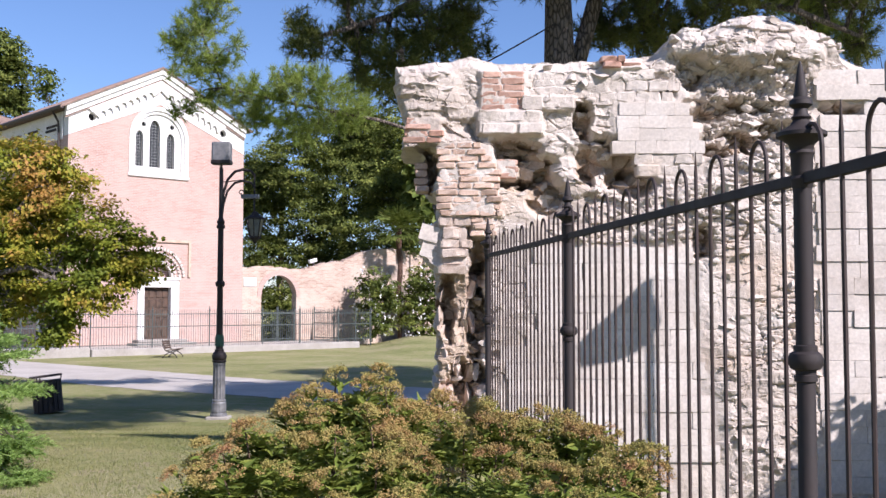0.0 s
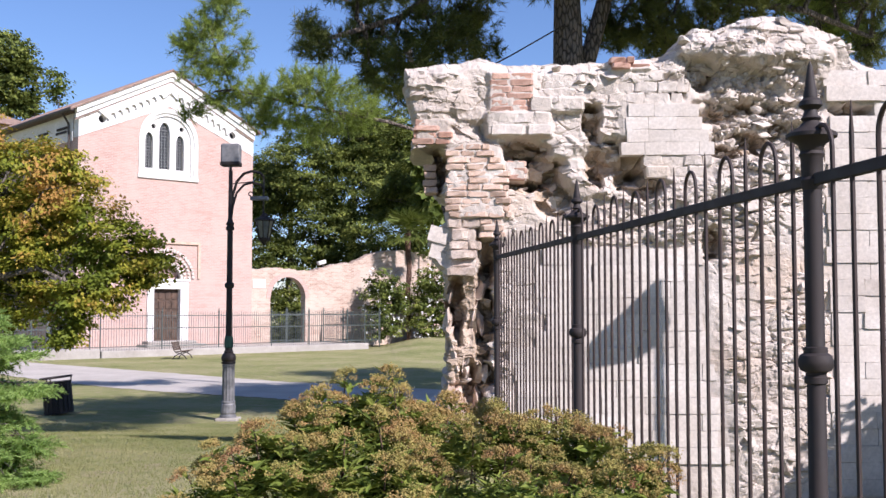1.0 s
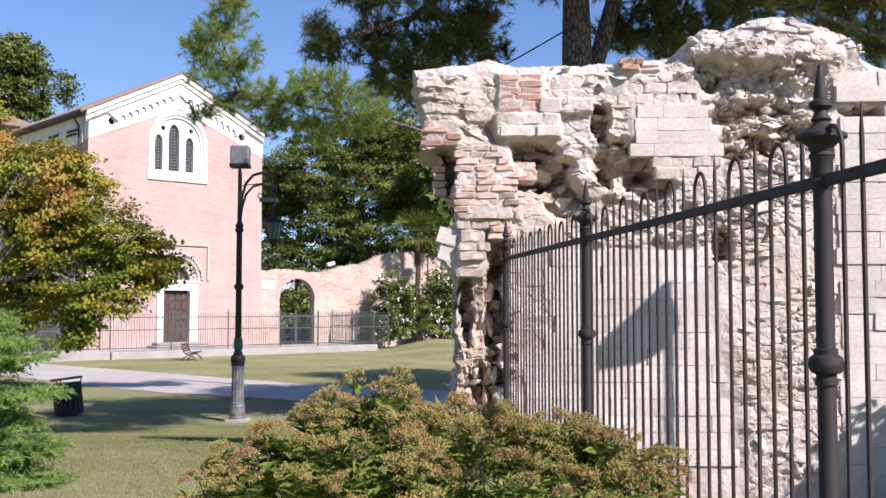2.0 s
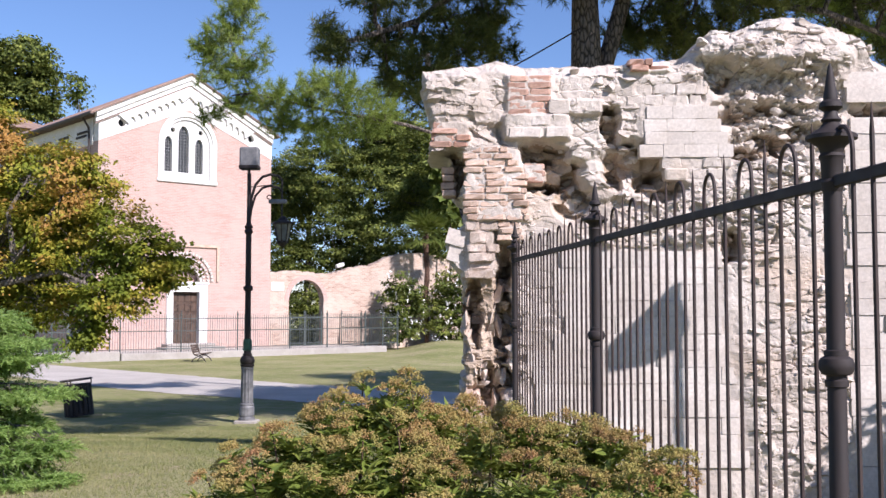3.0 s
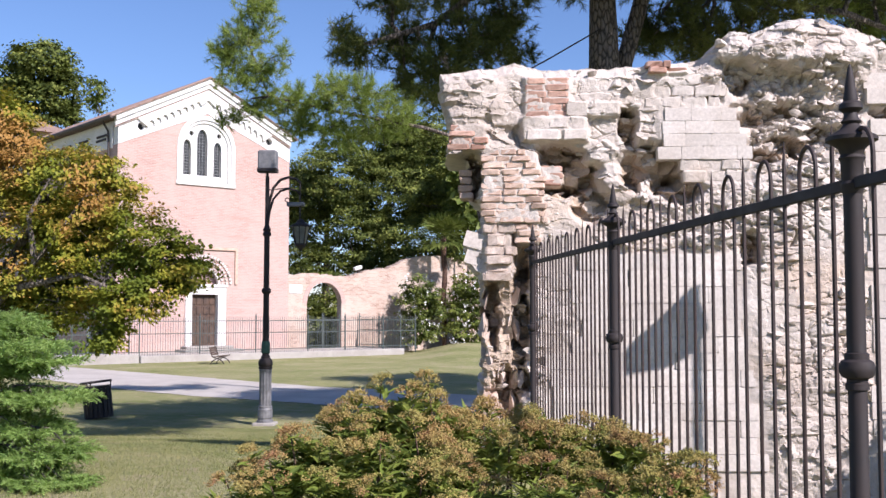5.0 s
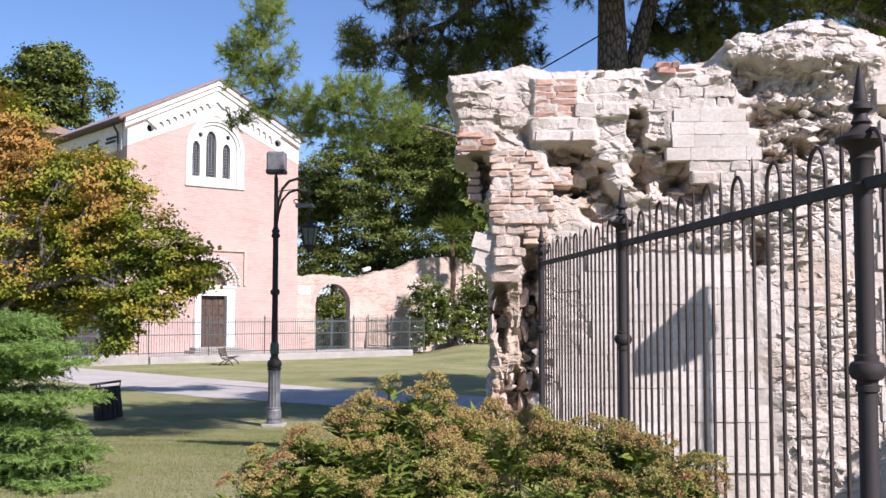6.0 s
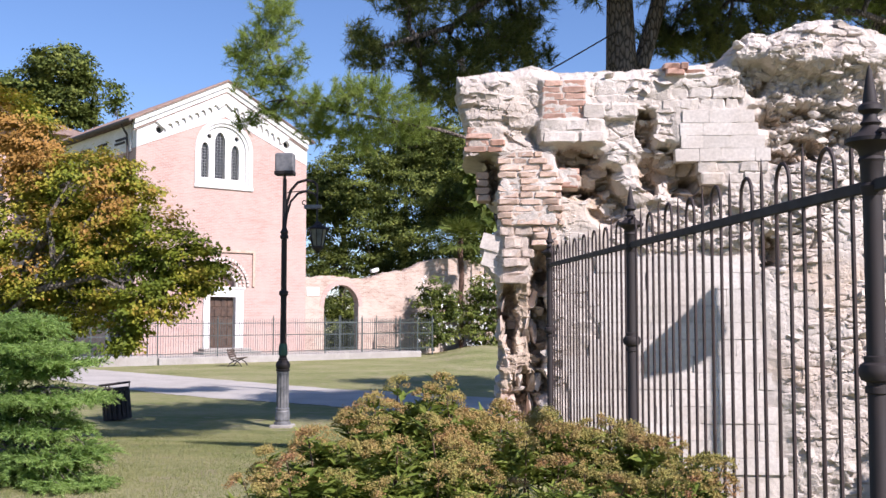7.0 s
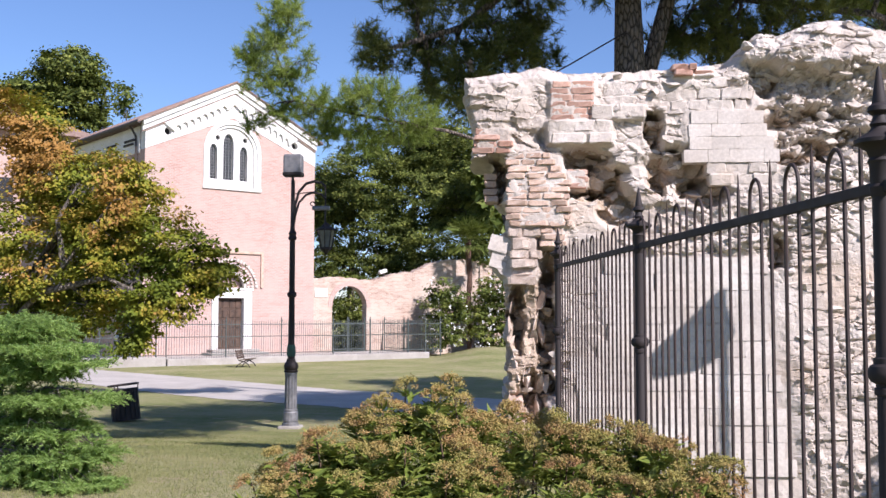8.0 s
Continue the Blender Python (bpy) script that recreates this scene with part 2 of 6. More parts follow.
# the gravel path, a strip with uneven edges
line = [(14, 20.2), (6, 23.4), (-1.1, 27.2), (-4.1, 29.3), (-6.9, 31.0), (-10, 33.7), (-14.9, 38.4), (-18.4, 41.6), (-27, 49)]
wide = [4.2, 4.4, 4.8, 4.8, 4.8, 4.9, 4.4, 4.2, 5.0]
pv, k = [], 0
for i in range(len(line) - 1):
    for s in np.linspace(0, 1, 16, endpoint=False):
        a, b = np.array(line[i]), np.array(line[i + 1])
        p0, p3 = np.array(line[max(i - 1, 0)]), np.array(line[min(i + 2, len(line) - 1)])
        c = 0.5 * (2 * a + (b - p0) * s + (2 * p0 - 5 * a + 4 * b - p3) * s * s + (3 * a - p0 - 3 * b + p3) * s ** 3)
        d = b - a
        side = np.array([-d[1], d[0]]) / np.hypot(*d)
        w = wide[i] * (1 - s) + wide[i + 1] * s
        for j in range(9):
            e = (j - 4) / 4 * w / 2 + (0.15 * (hash2(k, j) - 0.5) if j in (0, 8) else 0)
            q = c + side * e
            pv.append((q[0], q[1], gz(q[0], q[1]) + 0.012 + 0.02 * (1 - abs(j - 4) / 4)))
        k += 1
tagged(obj("path", mesh_np("path", np.array(pv), grid_faces(9, k)), M["gravel"], smooth=True), "pale compacted gravel path curving across the park lawn", "path", kind="structure")


# ---- the ruined stone wall ----
WALL_Y = 10.4


def wx(p):
    return (p - 784) * 0.00568


def wz(p):
    return 2.35 + (541.7 - p) * 0.00568


TOP = [(690, 112), (740, 108), (800, 101), (832, 92), (862, 100), (905, 105), (965, 102), (1005, 104), (1060, 100), (1150, 95), (1180, 76), (1214, 42),
       (1262, 45), (1300, 26), (1342, 16), (1400, 31), (1442, 42), (1488, 64), (1502, 92), (1530, 108), (1570, 120), (1900, 150)]
LEFT = [(95, 706), (130, 702), (165, 700), (186, 716), (206, 716), (252, 713), (258, 750), (292, 752), (335, 756), (346, 774), (386, 776), (402, 748),
        (450, 746), (470, 764), (490, 772), (560, 779), (622, 772), (642, 778), (735, 776), (880, 768)]
# hollows and swellings of the face: centre, half width, half height, metres towards the park
RELIEF_CREST = [
    (1036, 212, 20, 34, -0.3), (1075, 285, 52, 44, -0.32), (1340, 66, 150, 52, 0.08), (1310, 96, 80, 26, 0.06), (1400, 110, 60, 44, 0.08),
    (1232, 130, 22, 30, -0.14), (1238, 190, 30, 22, -0.1), (1305, 205, 80, 30, -0.14), (1285, 252, 60, 26, -0.24), (1375, 248, 46, 34, -0.16),
    (1335, 152, 100, 46, -0.08), (1497, 189, 38, 14, -0.2), (1180, 165, 22, 14, -0.06),
]
RELIEF_FACE = [
    (905, 262, 46, 22, -0.36), (935, 300, 48, 28, -0.3), (965, 345, 34, 36, -0.22), (905, 322, 26, 14, -0.3), (1120, 322, 40, 24, -0.24),
    (1022, 330, 36, 24, 0.06), (985, 262, 26, 20, 0.05), (1245, 428, 22, 24, -0.3), (756, 300, 24, 46, -0.42), (762, 430, 20, 36, -0.02),
    (793, 545, 15, 58, -0.45), (846, 440, 20, 60, -0.3), (846, 570, 15, 140, -0.34), (822, 540, 16, 52, -0.1), (820, 690, 24, 48, -0.32), (838, 660, 8, 18, 0.2), (750, 150, 60, 60, 0.04),
    (810, 230, 34, 14, -0.05), (850, 228, 20, 20, -0.06), (1330, 560, 100, 240, 0.04), (1180, 400, 90, 30, 0.03), (1250, 350, 60, 30, 0.04),
]
NU, NV = 520, 400
u, v = np.meshgrid(np.linspace(0, 1, NU), np.linspace(0, 1, NV))
row_px = 960 - v * (960 - 100)
lp = np.array(LEFT)
left_px = np.interp(row_px, lp[:, 0], lp[:, 1])
px = left_px + (1760 - left_px) * u ** 1.15
tp = np.array(TOP)
top_px = np.interp(px, tp[:, 0], tp[:, 1]) + 9 * (value_noise(px * 0.06, px * 0 + 3.3, 3, 5) - 0.5)
py = 960 - v * (960 - top_px)
X, Z = wx(px), wz(py)
X = X + (0.16 * (value_noise(Z * 7, Z * 0 + 2.2, 4, 9) - 0.5) + 0.05 * (value_noise(Z * 34, X * 9, 2, 19) - 0.5)) * (1 - u) ** 14


def smooth_zone(p, q):
    """1 where squared blocks face the wall, 0 on broken rubble."""
    rough_end = 880 + 60 * step01(640, 560, q) * step01(400, 450, q)
    low = step01(rough_end, rough_end + 20, p) * step01(1262 + (q - 440) * 0.1, 1225 + (q - 440) * 0.1, p) * step01(420, 445, q)
    low = np.maximum(low, 0.7 * step01(872, 892, p) * step01(1000, 980, p) * step01(430, 450, q))
    mid = step01(1070, 1090, p) * step01(1258, 1245, p) * step01(135, 150, q) * step01(320, 308, q)
    right = step01(1436, 1452, p) * step01(140, 160, q)
    return np.maximum(np.maximum(low, mid), right)


# brick and block patches: left, right, top, bottom, and how far they stand out
PATCH = [(848, 934, 122, 198, 0.065), (710, 786, 207, 255, 0.10), (772, 880, 252, 386, 0.09), (876, 920, 280, 318, 0.06), (830, 878, 384, 422, 0.06),
         (776, 830, 384, 482, 0.05), (1064, 1142, 96, 121, 0.09), (844, 964, 195, 240, 0.12), (924, 1022, 168, 195, 0.10)]


def face_depth(p, q):
    """Metres by which the broken face stands out towards the park."""
    x, z = wx(p), wz(q)
    wob_p, wob_q = p + 26 * (value_noise(x * 5, z * 5, 3, 21) - 0.5), q + 26 * (value_noise(x * 5, z * 5, 3, 31) - 0.5)
    d = 0.0 * p
    for cx, cy, rx, ry, h in RELIEF_CREST + RELIEF_FACE:
        r = np.hypot((wob_p - cx) / rx, (wob_q - cy) / ry)
        d = d + h * step01(1.25, 0.75, r)
    flat = smooth_zone(p, q)
    n1, n2, whon, tiltn = cells(x * 6.5, z * 9, 161)
    d = np.where(d < 0, d * (0.55 + 0.75 * whon) + 0.10 * np.clip(-d, 0, 0.3) / 0.3 * tiltn, d)
    sx, sz = x + 0.16 * (value_noise(x * 2.5, z * 2.5, 3, 41) - 0.5), z + 0.10 * (value_noise(x * 2.5, z * 2.5, 3, 51) - 0.5)
    open_joint = step01(0.42, 0.62, value_noise(x * 1.7, z * 2.2, 3, 131))
    f1, f2, who, tilt = cells(sx * 3.4, sz * 7.0, 61)
    edge = step01(0.0, 0.16, f2 - f1)
    g1, g2, whog, tiltg = cells(sx * 9.5, sz * 14, 71)
    small = step01(0.0, 0.25, g2 - g1)
    k1, k2, whok, tiltk = cells(x * 24, z * 30, 77)
    stones = (0.06 * who + 0.035 * tilt) + 0.05 * (edge - 1) * open_joint + 0.024 * whog + 0.016 * tiltg + 0.016 * (small - 1) * open_joint + 0.007 * tiltk
    stones = stones + 0.10 * (value_noise(x * 2.2, z * 2.2, 5, 81) - 0.5) + 0.012 * (value_noise(x * 30, z * 30, 3, 86) - 0.5)
    calm = 0.35 + 1.0 * step01(0.36, 0.62, value_noise(x * 1.1 + 4, z * 1.3, 2, 141))
    calm = calm * (1 - 0.45 * step01(1190, 1230, p) * step01(380, 430, q))
    stones = stones * calm
    r1, r2, whor, tiltr = cells(sx * 15, sz * 17, 151)
    pebbly = step01(1215, 1240, wob_p) * step01(1450, 1425, wob_p) * step01(95, 112, wob_q) * step01(262, 235, wob_q)
    stones = stones * (1 - 0.25 * pebbly) + pebbly * (0.075 * (0.2 + whor) * np.sqrt(np.clip(1 - (r1 / 0.62) ** 2, 0, 1)) - 0.04)
    plain = 0.008 + 0.02 * (value_noise(x * 9, z * 9, 4, 91) - 0.5) + 0.032 * ((p > 1060) & (p < 1262) & (q < 330)) * step01(150, 175, q)
    out = d + stones * (1 - flat) + plain * flat
    for a, b, c, e, h in PATCH:
        inside = step01(a - 4, a + 6, wob_p * 0.2 + p * 0.8) * step01(b + 4, b - 8, wob_p * 0.2 + p * 0.8) * step01(c - 3, c + 4, q) * step01(e + 3, e - 4, q)
        out = out * (1 - inside) + (h - 0.010 + 0.02 * (value_noise(x * 14, z * 14, 3, 93) - 0.5)) * inside
    return out


D = face_depth(px, py)
rim = np.minimum(np.minimum(u * (40 + 60 * value_noise(Z * 6, Z * 0, 3, 99)), (1 - v) * 34), 1.0)
D = D - 0.12 * (1 - step01(0, 1, rim))
front = np.stack([X, WALL_Y - D, Z], -1)
# close the body over the top and round the ends
backs = []
for depth, drop in ((0.25, -0.02), (0.6, 0.03), (1.1, -0.05)):
    b = front.copy()
    b[..., 1] = WALL_Y + depth + 0.1 * (value_noise(X * 3, Z * 3, 3, int(depth * 100)) - 0.5)
    b[-1, :, 2] += drop + 0.08 * (value_noise(X[-1] * 5, X[-1] * 0 + depth * 7, 3, 13) - 0.5)
    b[:, 0, 0] += 0.1 * (value_noise(Z[:, 0] * 5, Z[:, 0] * 0 + depth * 5, 3, 17) - 0.5)
    backs.append(b)
vv, ff = [front.reshape(-1, 3)], [grid_faces(NU, NV)]
count = NU * NV
rim_ids = np.concatenate([np.arange(NV) * NU, (NV - 1) * NU + np.arange(1, NU), np.arange(NV - 2, -1, -1) * NU + NU - 1])
prev = rim_ids
for b in backs:
    vv.append(b.reshape(-1, 3)[rim_ids])
    ids = count + np.arange(len(rim_ids))
    ff.append(np.stack([prev[:-1], ids[:-1], ids[1:], prev[1:]], -1))
    prev, count = ids, count + len(rim_ids)
me = mesh_np("ruined_wall", np.concatenate(vv), np.concatenate(ff))
ruin = obj("wall_ruin", me, [M["rubble"], M["mortar_core"]])
tagged(ruin, "ruined pale stone rubble wall with broken top and brick patches", "ruined wall", kind="structure")
core = ((D < -0.13) | ((px < 848) & (py > 482))).reshape(-1)
mid_core = np.zeros(len(me.polygons), np.int32)
fc = grid_faces(NU, NV)
mid_core[:len(fc)] = (core[fc].sum(1) >= 3)
me.polygons.foreach_set("material_index", mid_core)
me.update()
rear = part("wall_back", box(bmesh.new(), wx(800), wx(1760), WALL_Y + 0.9, WALL_Y + 1.2, 0.4, wz(125)), M["rubble"], ruin)


def surface_y(p, q):
    return WALL_Y - float(face_depth(np.array([float(p)]), np.array([float(q)]))[0])


# ---- the iron fence before the ruin ----
FA, FB = Vector((1.118, 3.2, 0)), Vector((0.41, 9.4, 0))     # its line, from near to far
FDIR = (FB - FA).normalized()
SPAN = (FB - FA).length / 2
RAIL = 2.775
POST_LOW = 0.88     # foot of the posts
UNITS = 8
PITCH = SPAN / (UNITS * 3)
fence = thing("iron_fence", "black iron railing fence with hooped bars and spear finials", "fence",
              Matrix.Translation(FA) @ Matrix.Rotation(math.atan2(FDIR.y, FDIR.x), 4, "Z"))


def shared(name, bm, mat, smooth=True):
    me = bpy.data.meshes.new(name)
    bm.to_mesh(me)
    bm.free()
    me.materials.append(mat)
    if smooth:
        me.polygons.foreach_set("use_smooth", np.ones(len(me.polygons), bool))
        me.set_sharp_from_angle(angle=radians(38))
    else:
        me.polygons.foreach_set("use_smooth", np.zeros(len(me.polygons), bool))
    return me


def place(name, me, parent, loc=(0, 0, 0), rot=(0, 0, 0), scale=(1, 1, 1)):
    ob = new(name, me)
    ob.parent = parent
    ob.location, ob.rotation_euler, ob.scale = loc, rot, scale
    return ob


post_meshes = [("post", shared("post", lathe(bmesh.new(), [(0.05, 0.0), (0.05, 0.12), (0.029, 0.16), (0.029, 1.86)]), M["iron"])),
               ("ring", shared("ring", lathe(bmesh.new(), [(0.029, 1.175), (0.035, 1.178), (0.035, 1.196), (0.031, 1.199), (0.031, 1.210), (0.045, 1.216), (0.052, 1.230), (0.053, 1.246), (0.048, 1.262), (0.036, 1.270), (0.036, 1.286), (0.029, 1.290)], sides=24), M["iron"])),
               ("capital", shared("capital", lathe(bmesh.new(), [(0.029, 1.845), (0.031, 1.85), (0.036, 1.875), (0.030, 1.885), (0.033, 1.90), (0.034, 1.945), (0.040, 1.955), (0.034, 1.965), (0.040, 1.985), (0.064, 2.003), (0.077, 2.008), (0.077, 2.020), (0.066, 2.026), (0.034, 2.045), (0.024, 2.06)], sides=24), M["iron"])),
               ("finial", shared("finial", lathe(bmesh.new(), [(0.022, 2.058), (0.032, 2.068), (0.022, 2.08), (0.020, 2.095), (0.036, 2.108), (0.034, 2.122), (0.022, 2.132), (0.022, 2.14), (0.019, 2.16), (0.007, 2.235), (0.001, 2.25)], sides=14), M["iron"]))]


def climb(x):
    """The rails rise a little along the fence."""
    return -0.031 + 0.0098 * x


for k in (-1, 0, 1, 2):
    shaft = place("post", post_meshes[0][1], fence, (SPAN * k, 0, POST_LOW - 0.012 + 0.018 * k))
    shaft["label"] = "tubular black iron post"
    for name, me_ in post_meshes[1:]:
        place(name, me_, shaft, (0, 0, 0.072 if name == "ring" else 0))

r_h = PITCH / 2
hoop_line = [(-r_h, 0, 0.95)] + [(r_h * math.cos(a), 0, RAIL + 0.085 + r_h * 1.25 * math.sin(a)) for a in np.linspace(math.pi, 0, 11)] + [(r_h, 0, 0.95)]
hoop_me = shared("hoop_bar", tube(bmesh.new(), hoop_line, 0.0076, 7), M["rust_iron"])
spear_me = shared("spear_bar", tube(bmesh.new(), [(0, 0, 0.95), (0, 0, RAIL + 0.09), (0, 0, RAIL + 0.115), (0, 0, RAIL + 0.205)], [0.0076, 0.0076, 0.0076, 0.0015], 7), M["rust_iron"])
for k in range(-1, 2):
    for name, z in (("top_rail", RAIL), ("bottom_rail", 1.02)):
        bm = box(bmesh.new(), SPAN * k + 0.02, SPAN * (k + 1) - 0.02, -0.010, 0.010, z - 0.019, z + 0.019, 0.004)
        for v_ in bm.verts:
            v_.co.z += climb(v_.co.x)
        part(name, bm, M["iron"], fence)
    for i in range(UNITS):
        place("hoop_bar", hoop_me, fence, (SPAN * k + (3 * i + 2.5) * PITCH, 0, climb(SPAN * k + 3 * i * PITCH) + 0.008 * math.sin(9.1 * i + k)), (0, 0.0022 * math.sin(5.3 * i + 2 * k), 0))
        place("spear_bar", spear_me, fence, (SPAN * k + (3 * i + 1.0) * PITCH, 0.003, climb(SPAN * k + 3 * i * PITCH) + 0.01 * math.sin(7.3 * i + k)), (0, 0.003 * math.sin(4.1 * i + 3 * k), 0))


# ---- the chapel ----
def slab(bm, outline, holes, y0, y1):
    """A flat wall in x and z with holes, from y0 to y1."""
    loops = [outline] + list(holes)
    rings = []
    for y in (y0, y1):
        edges, ring = [], []
        for lp_ in loops:
            vs = [bm.verts.new((x, y, z)) for x, z in lp_]
            ring.append(vs)
            edges += [bm.edges.new((vs[i], vs[(i + 1) % len(vs)])) for i in range(len(vs))]
        bmesh.ops.triangle_fill(bm, edges=edges, use_beauty=True)
        rings.append(ring)
    for a, b in zip(*rings):
        for i in range(len(a)):
            j = (i + 1) % len(a)
            bm.faces.new((a[i], a[j], b[j], b[i]))
    bmesh.ops.recalc_face_normals(bm, faces=bm.faces)
    return bm


def brick_build(mortar, a, b_, c, blotch):
    def build(n, l, b):
        v = coords(n)
        sep = n.new("ShaderNodeSeparateXYZ")
        l.new(v, sep.inputs[0])
        add = n.new("ShaderNodeMath")
        l.new(sep.outputs[0], add.inputs[0])
        l.new(sep.outputs[1], add.inputs[1])
        com = n.new("ShaderNodeCombineXYZ")
        l.new(add.outputs[0], com.inputs[0])
        l.new(sep.outputs[2], com.inputs[1])
        br = n.new("ShaderNodeTexBrick")
        l.new(com.outputs[0], br.inputs["Vector"])
        br.inputs["Scale"].default_value = 1.0
        br.inputs["Brick Width"].default_value, br.inputs["Row Height"].default_value = 0.28, 0.085
        br.inputs["Mortar Size"].default_value = 0.009
        br.inputs["Color1"].default_value, br.inputs["Color2"].default_value, br.inputs["Mortar"].default_value = (*a, 1), (*b_, 1), (*mortar, 1)
        big = noise_tex(n, l, v, 0.45, 5, 0.6)
        band = n.new("ShaderNodeMapping")
        band.inputs["Scale"].default_value = (0.25, 0.25, 2.2)
        l.new(v, band.inputs[0])
        streak = noise_tex(n, l, band.outputs[0], 1.3, 5, 0.65)
        col = mixed(n, l, ramp(n, l, big, [(0.38, (0, 0, 0)), (0.66, (0.8, 0.8, 0.8))]), br.outputs["Color"], c)
        col = mixed(n, l, ramp(n, l, streak, [(0.55, (0, 0, 0)), (0.75, (0.55, 0.55, 0.55))]), col, blotch)
        l.new(col, b.inputs["Base Color"])
        b.inputs["Roughness"].default_value = 0.95
        b.inputs["Specular IOR Level"].default_value = 0.15
        bumped(n, l, b, noise_tex(n, l, v, 30, 4), 0.5, 0.01)
    return build


M["pink_brick"] = material("pink_brick", brick_build((0.50, 0.41, 0.37), (0.36, 0.225, 0.19), (0.45, 0.30, 0.255), (0.47, 0.355, 0.31), (0.35, 0.21, 0.17)))
M["ruin_brick"] = material("weathered_brick", brick_build((0.50, 0.43, 0.37), (0.30, 0.19, 0.145), (0.47, 0.36, 0.29), (0.51, 0.43, 0.36), (0.30, 0.20, 0.15)))
M["terracotta"] = rough_surface("terracotta_tile", (0.20, 0.135, 0.11), (0.34, 0.245, 0.20), 2.0, 0.6, 0.02, 0.9, vary=0.2, fine=8)
M["dark_wood"] = painted("dark_oak", (0.075, 0.045, 0.03), 0.7, 0, 0.5, 4)
M["green_iron"] = painted("grey_green_iron", (0.06, 0.075, 0.07), 0.55, 0, 0.4)
M["glass"] = painted("leaded_glass", (0.035, 0.035, 0.035), 0.18, 0, 0.4, 14)
M["stone"] = rough_surface("pale_kerb_stone", (0.29, 0.265, 0.235), (0.41, 0.385, 0.35), 1.2, 0.5, 0.01, 0.9, fine=20)
M["grey_lead"] = painted("grey_lead", (0.22, 0.22, 0.21), 0.6)
M["zinc"] = painted("dark_copper_gutter", (0.05, 0.04, 0.035), 0.5, 0.3)

# its own frame: x along the front, y into the building, z up
CH = Matrix.Translation((-18.69, 51.16, 0)) @ Matrix.Rotation(math.atan2(0.6883, 0.7254), 4, "Z")
chapel = thing("chapel", "pink brick chapel with white gable band and traceried window", "chapel", CH)
CW, CL, EAVE, APEX, MIDX = 10.2, 19.0, 12.43, 14.92, 4.98
part("front_wall", slab(bmesh.new(), [(0, 0), (CW, 0), (CW, 10.9), (MIDX, 13.05), (0, 10.9)],
                        [[(3.46, 9.3), (6.67, 9.3)] + arc(5.065, 11.2, 1.605, 0, 180, 22),
                         [(4.2, 0.6), (5.93, 0.6), (5.93, 3.85)] + arc(5.065, 3.85, 0.76, 0, 180, 12) + [(4.2, 3.85)]], 0, 0.6), M["pink_brick"], chapel)
sides = slab(bmesh.new(), [(0.6, 0), (CL, 0), (CL, 10.75), (0.6, 10.75)],
                       [[(x, z), (x + w, z), (x + w, z + h)] + arc(x + w / 2, z + h, w / 2, 0, 180, 8) + [(x, z + h)] for x, z, w, h in ((3.2, 4.6, 0.9, 3.4), (8.0, 4.6, 0.9, 3.4), (13.0, 4.6, 0.9, 3.4), (1.6, 0.5, 1.3, 2.4))],
             0, 0.6)
sides.transform(Matrix.Rotation(radians(90), 4, "Z") @ Matrix.Translation((0, -0.6, 0)))
part("side_wall", sides, M["pink_brick"], chapel)
side_band = part("side_band", box(bmesh.new(), -0.05, 0.6, 0.6, CL, 10.75, EAVE - 0.3), M["white"], chapel, "white rendered band")
for k in range(7):
    for i in range(6):
        for j in range(2):
            y = 1.2 + k * 2.4 + i * 0.22 + j * 0.1
            part("bracket", box(bmesh.new(), -0.14, -0.045, y, y + 0.1, 11.42 - 0.2 * j, 11.55 - 0.2 * j, 0.02), M["zinc"], side_band)
part("far_wall", box(bmesh.new(), CW - 0.6, CW, 0.6, CL, 0, EAVE - 0.05), M["pink_brick"], chapel)
part("back_wall", prism(bmesh.new(), [(0.6, 0), (CW - 0.6, 0), (CW - 0.6, EAVE), (MIDX, APEX - 0.3), (0.6, EAVE)], CL - 0.6, CL), M["pink_brick"], chapel)
for x, z, w, h in ((3.2, 4.6, 0.9, 3.4), (8.0, 4.6, 0.9, 3.4), (13.0, 4.6, 0.9, 3.4)):
    lw = part("side_window", box(bmesh.new(), 0.3, 0.34, x - 0.05, x + w + 0.05, z, z + h + 0.5), M["glass"], chapel, "tall side window with white surround")
    for a, b in ((x - 0.22, x), (x + w, x + w + 0.22)):
        part("jamb", box(bmesh.new(), -0.06, 0.1, a, b, z - 0.2, z + h + 0.3, 0.02), M["white"], lw)
    part("sill", box(bmesh.new(), -0.12, 0.1, x - 0.3, x + w + 0.3, z - 0.35, z - 0.2, 0.02), M["white"], lw)
sd = part("side_door", box(bmesh.new(), 0.25, 0.32, 1.55, 2.95, 0.5, 3.5), M["dark_wood"], chapel)
for a, b in ((1.3, 1.6), (2.9, 3.2)):
    part("jamb", box(bmesh.new(), -0.08, 0.1, a, b, 0.0, 3.3, 0.02), M["white"], sd)

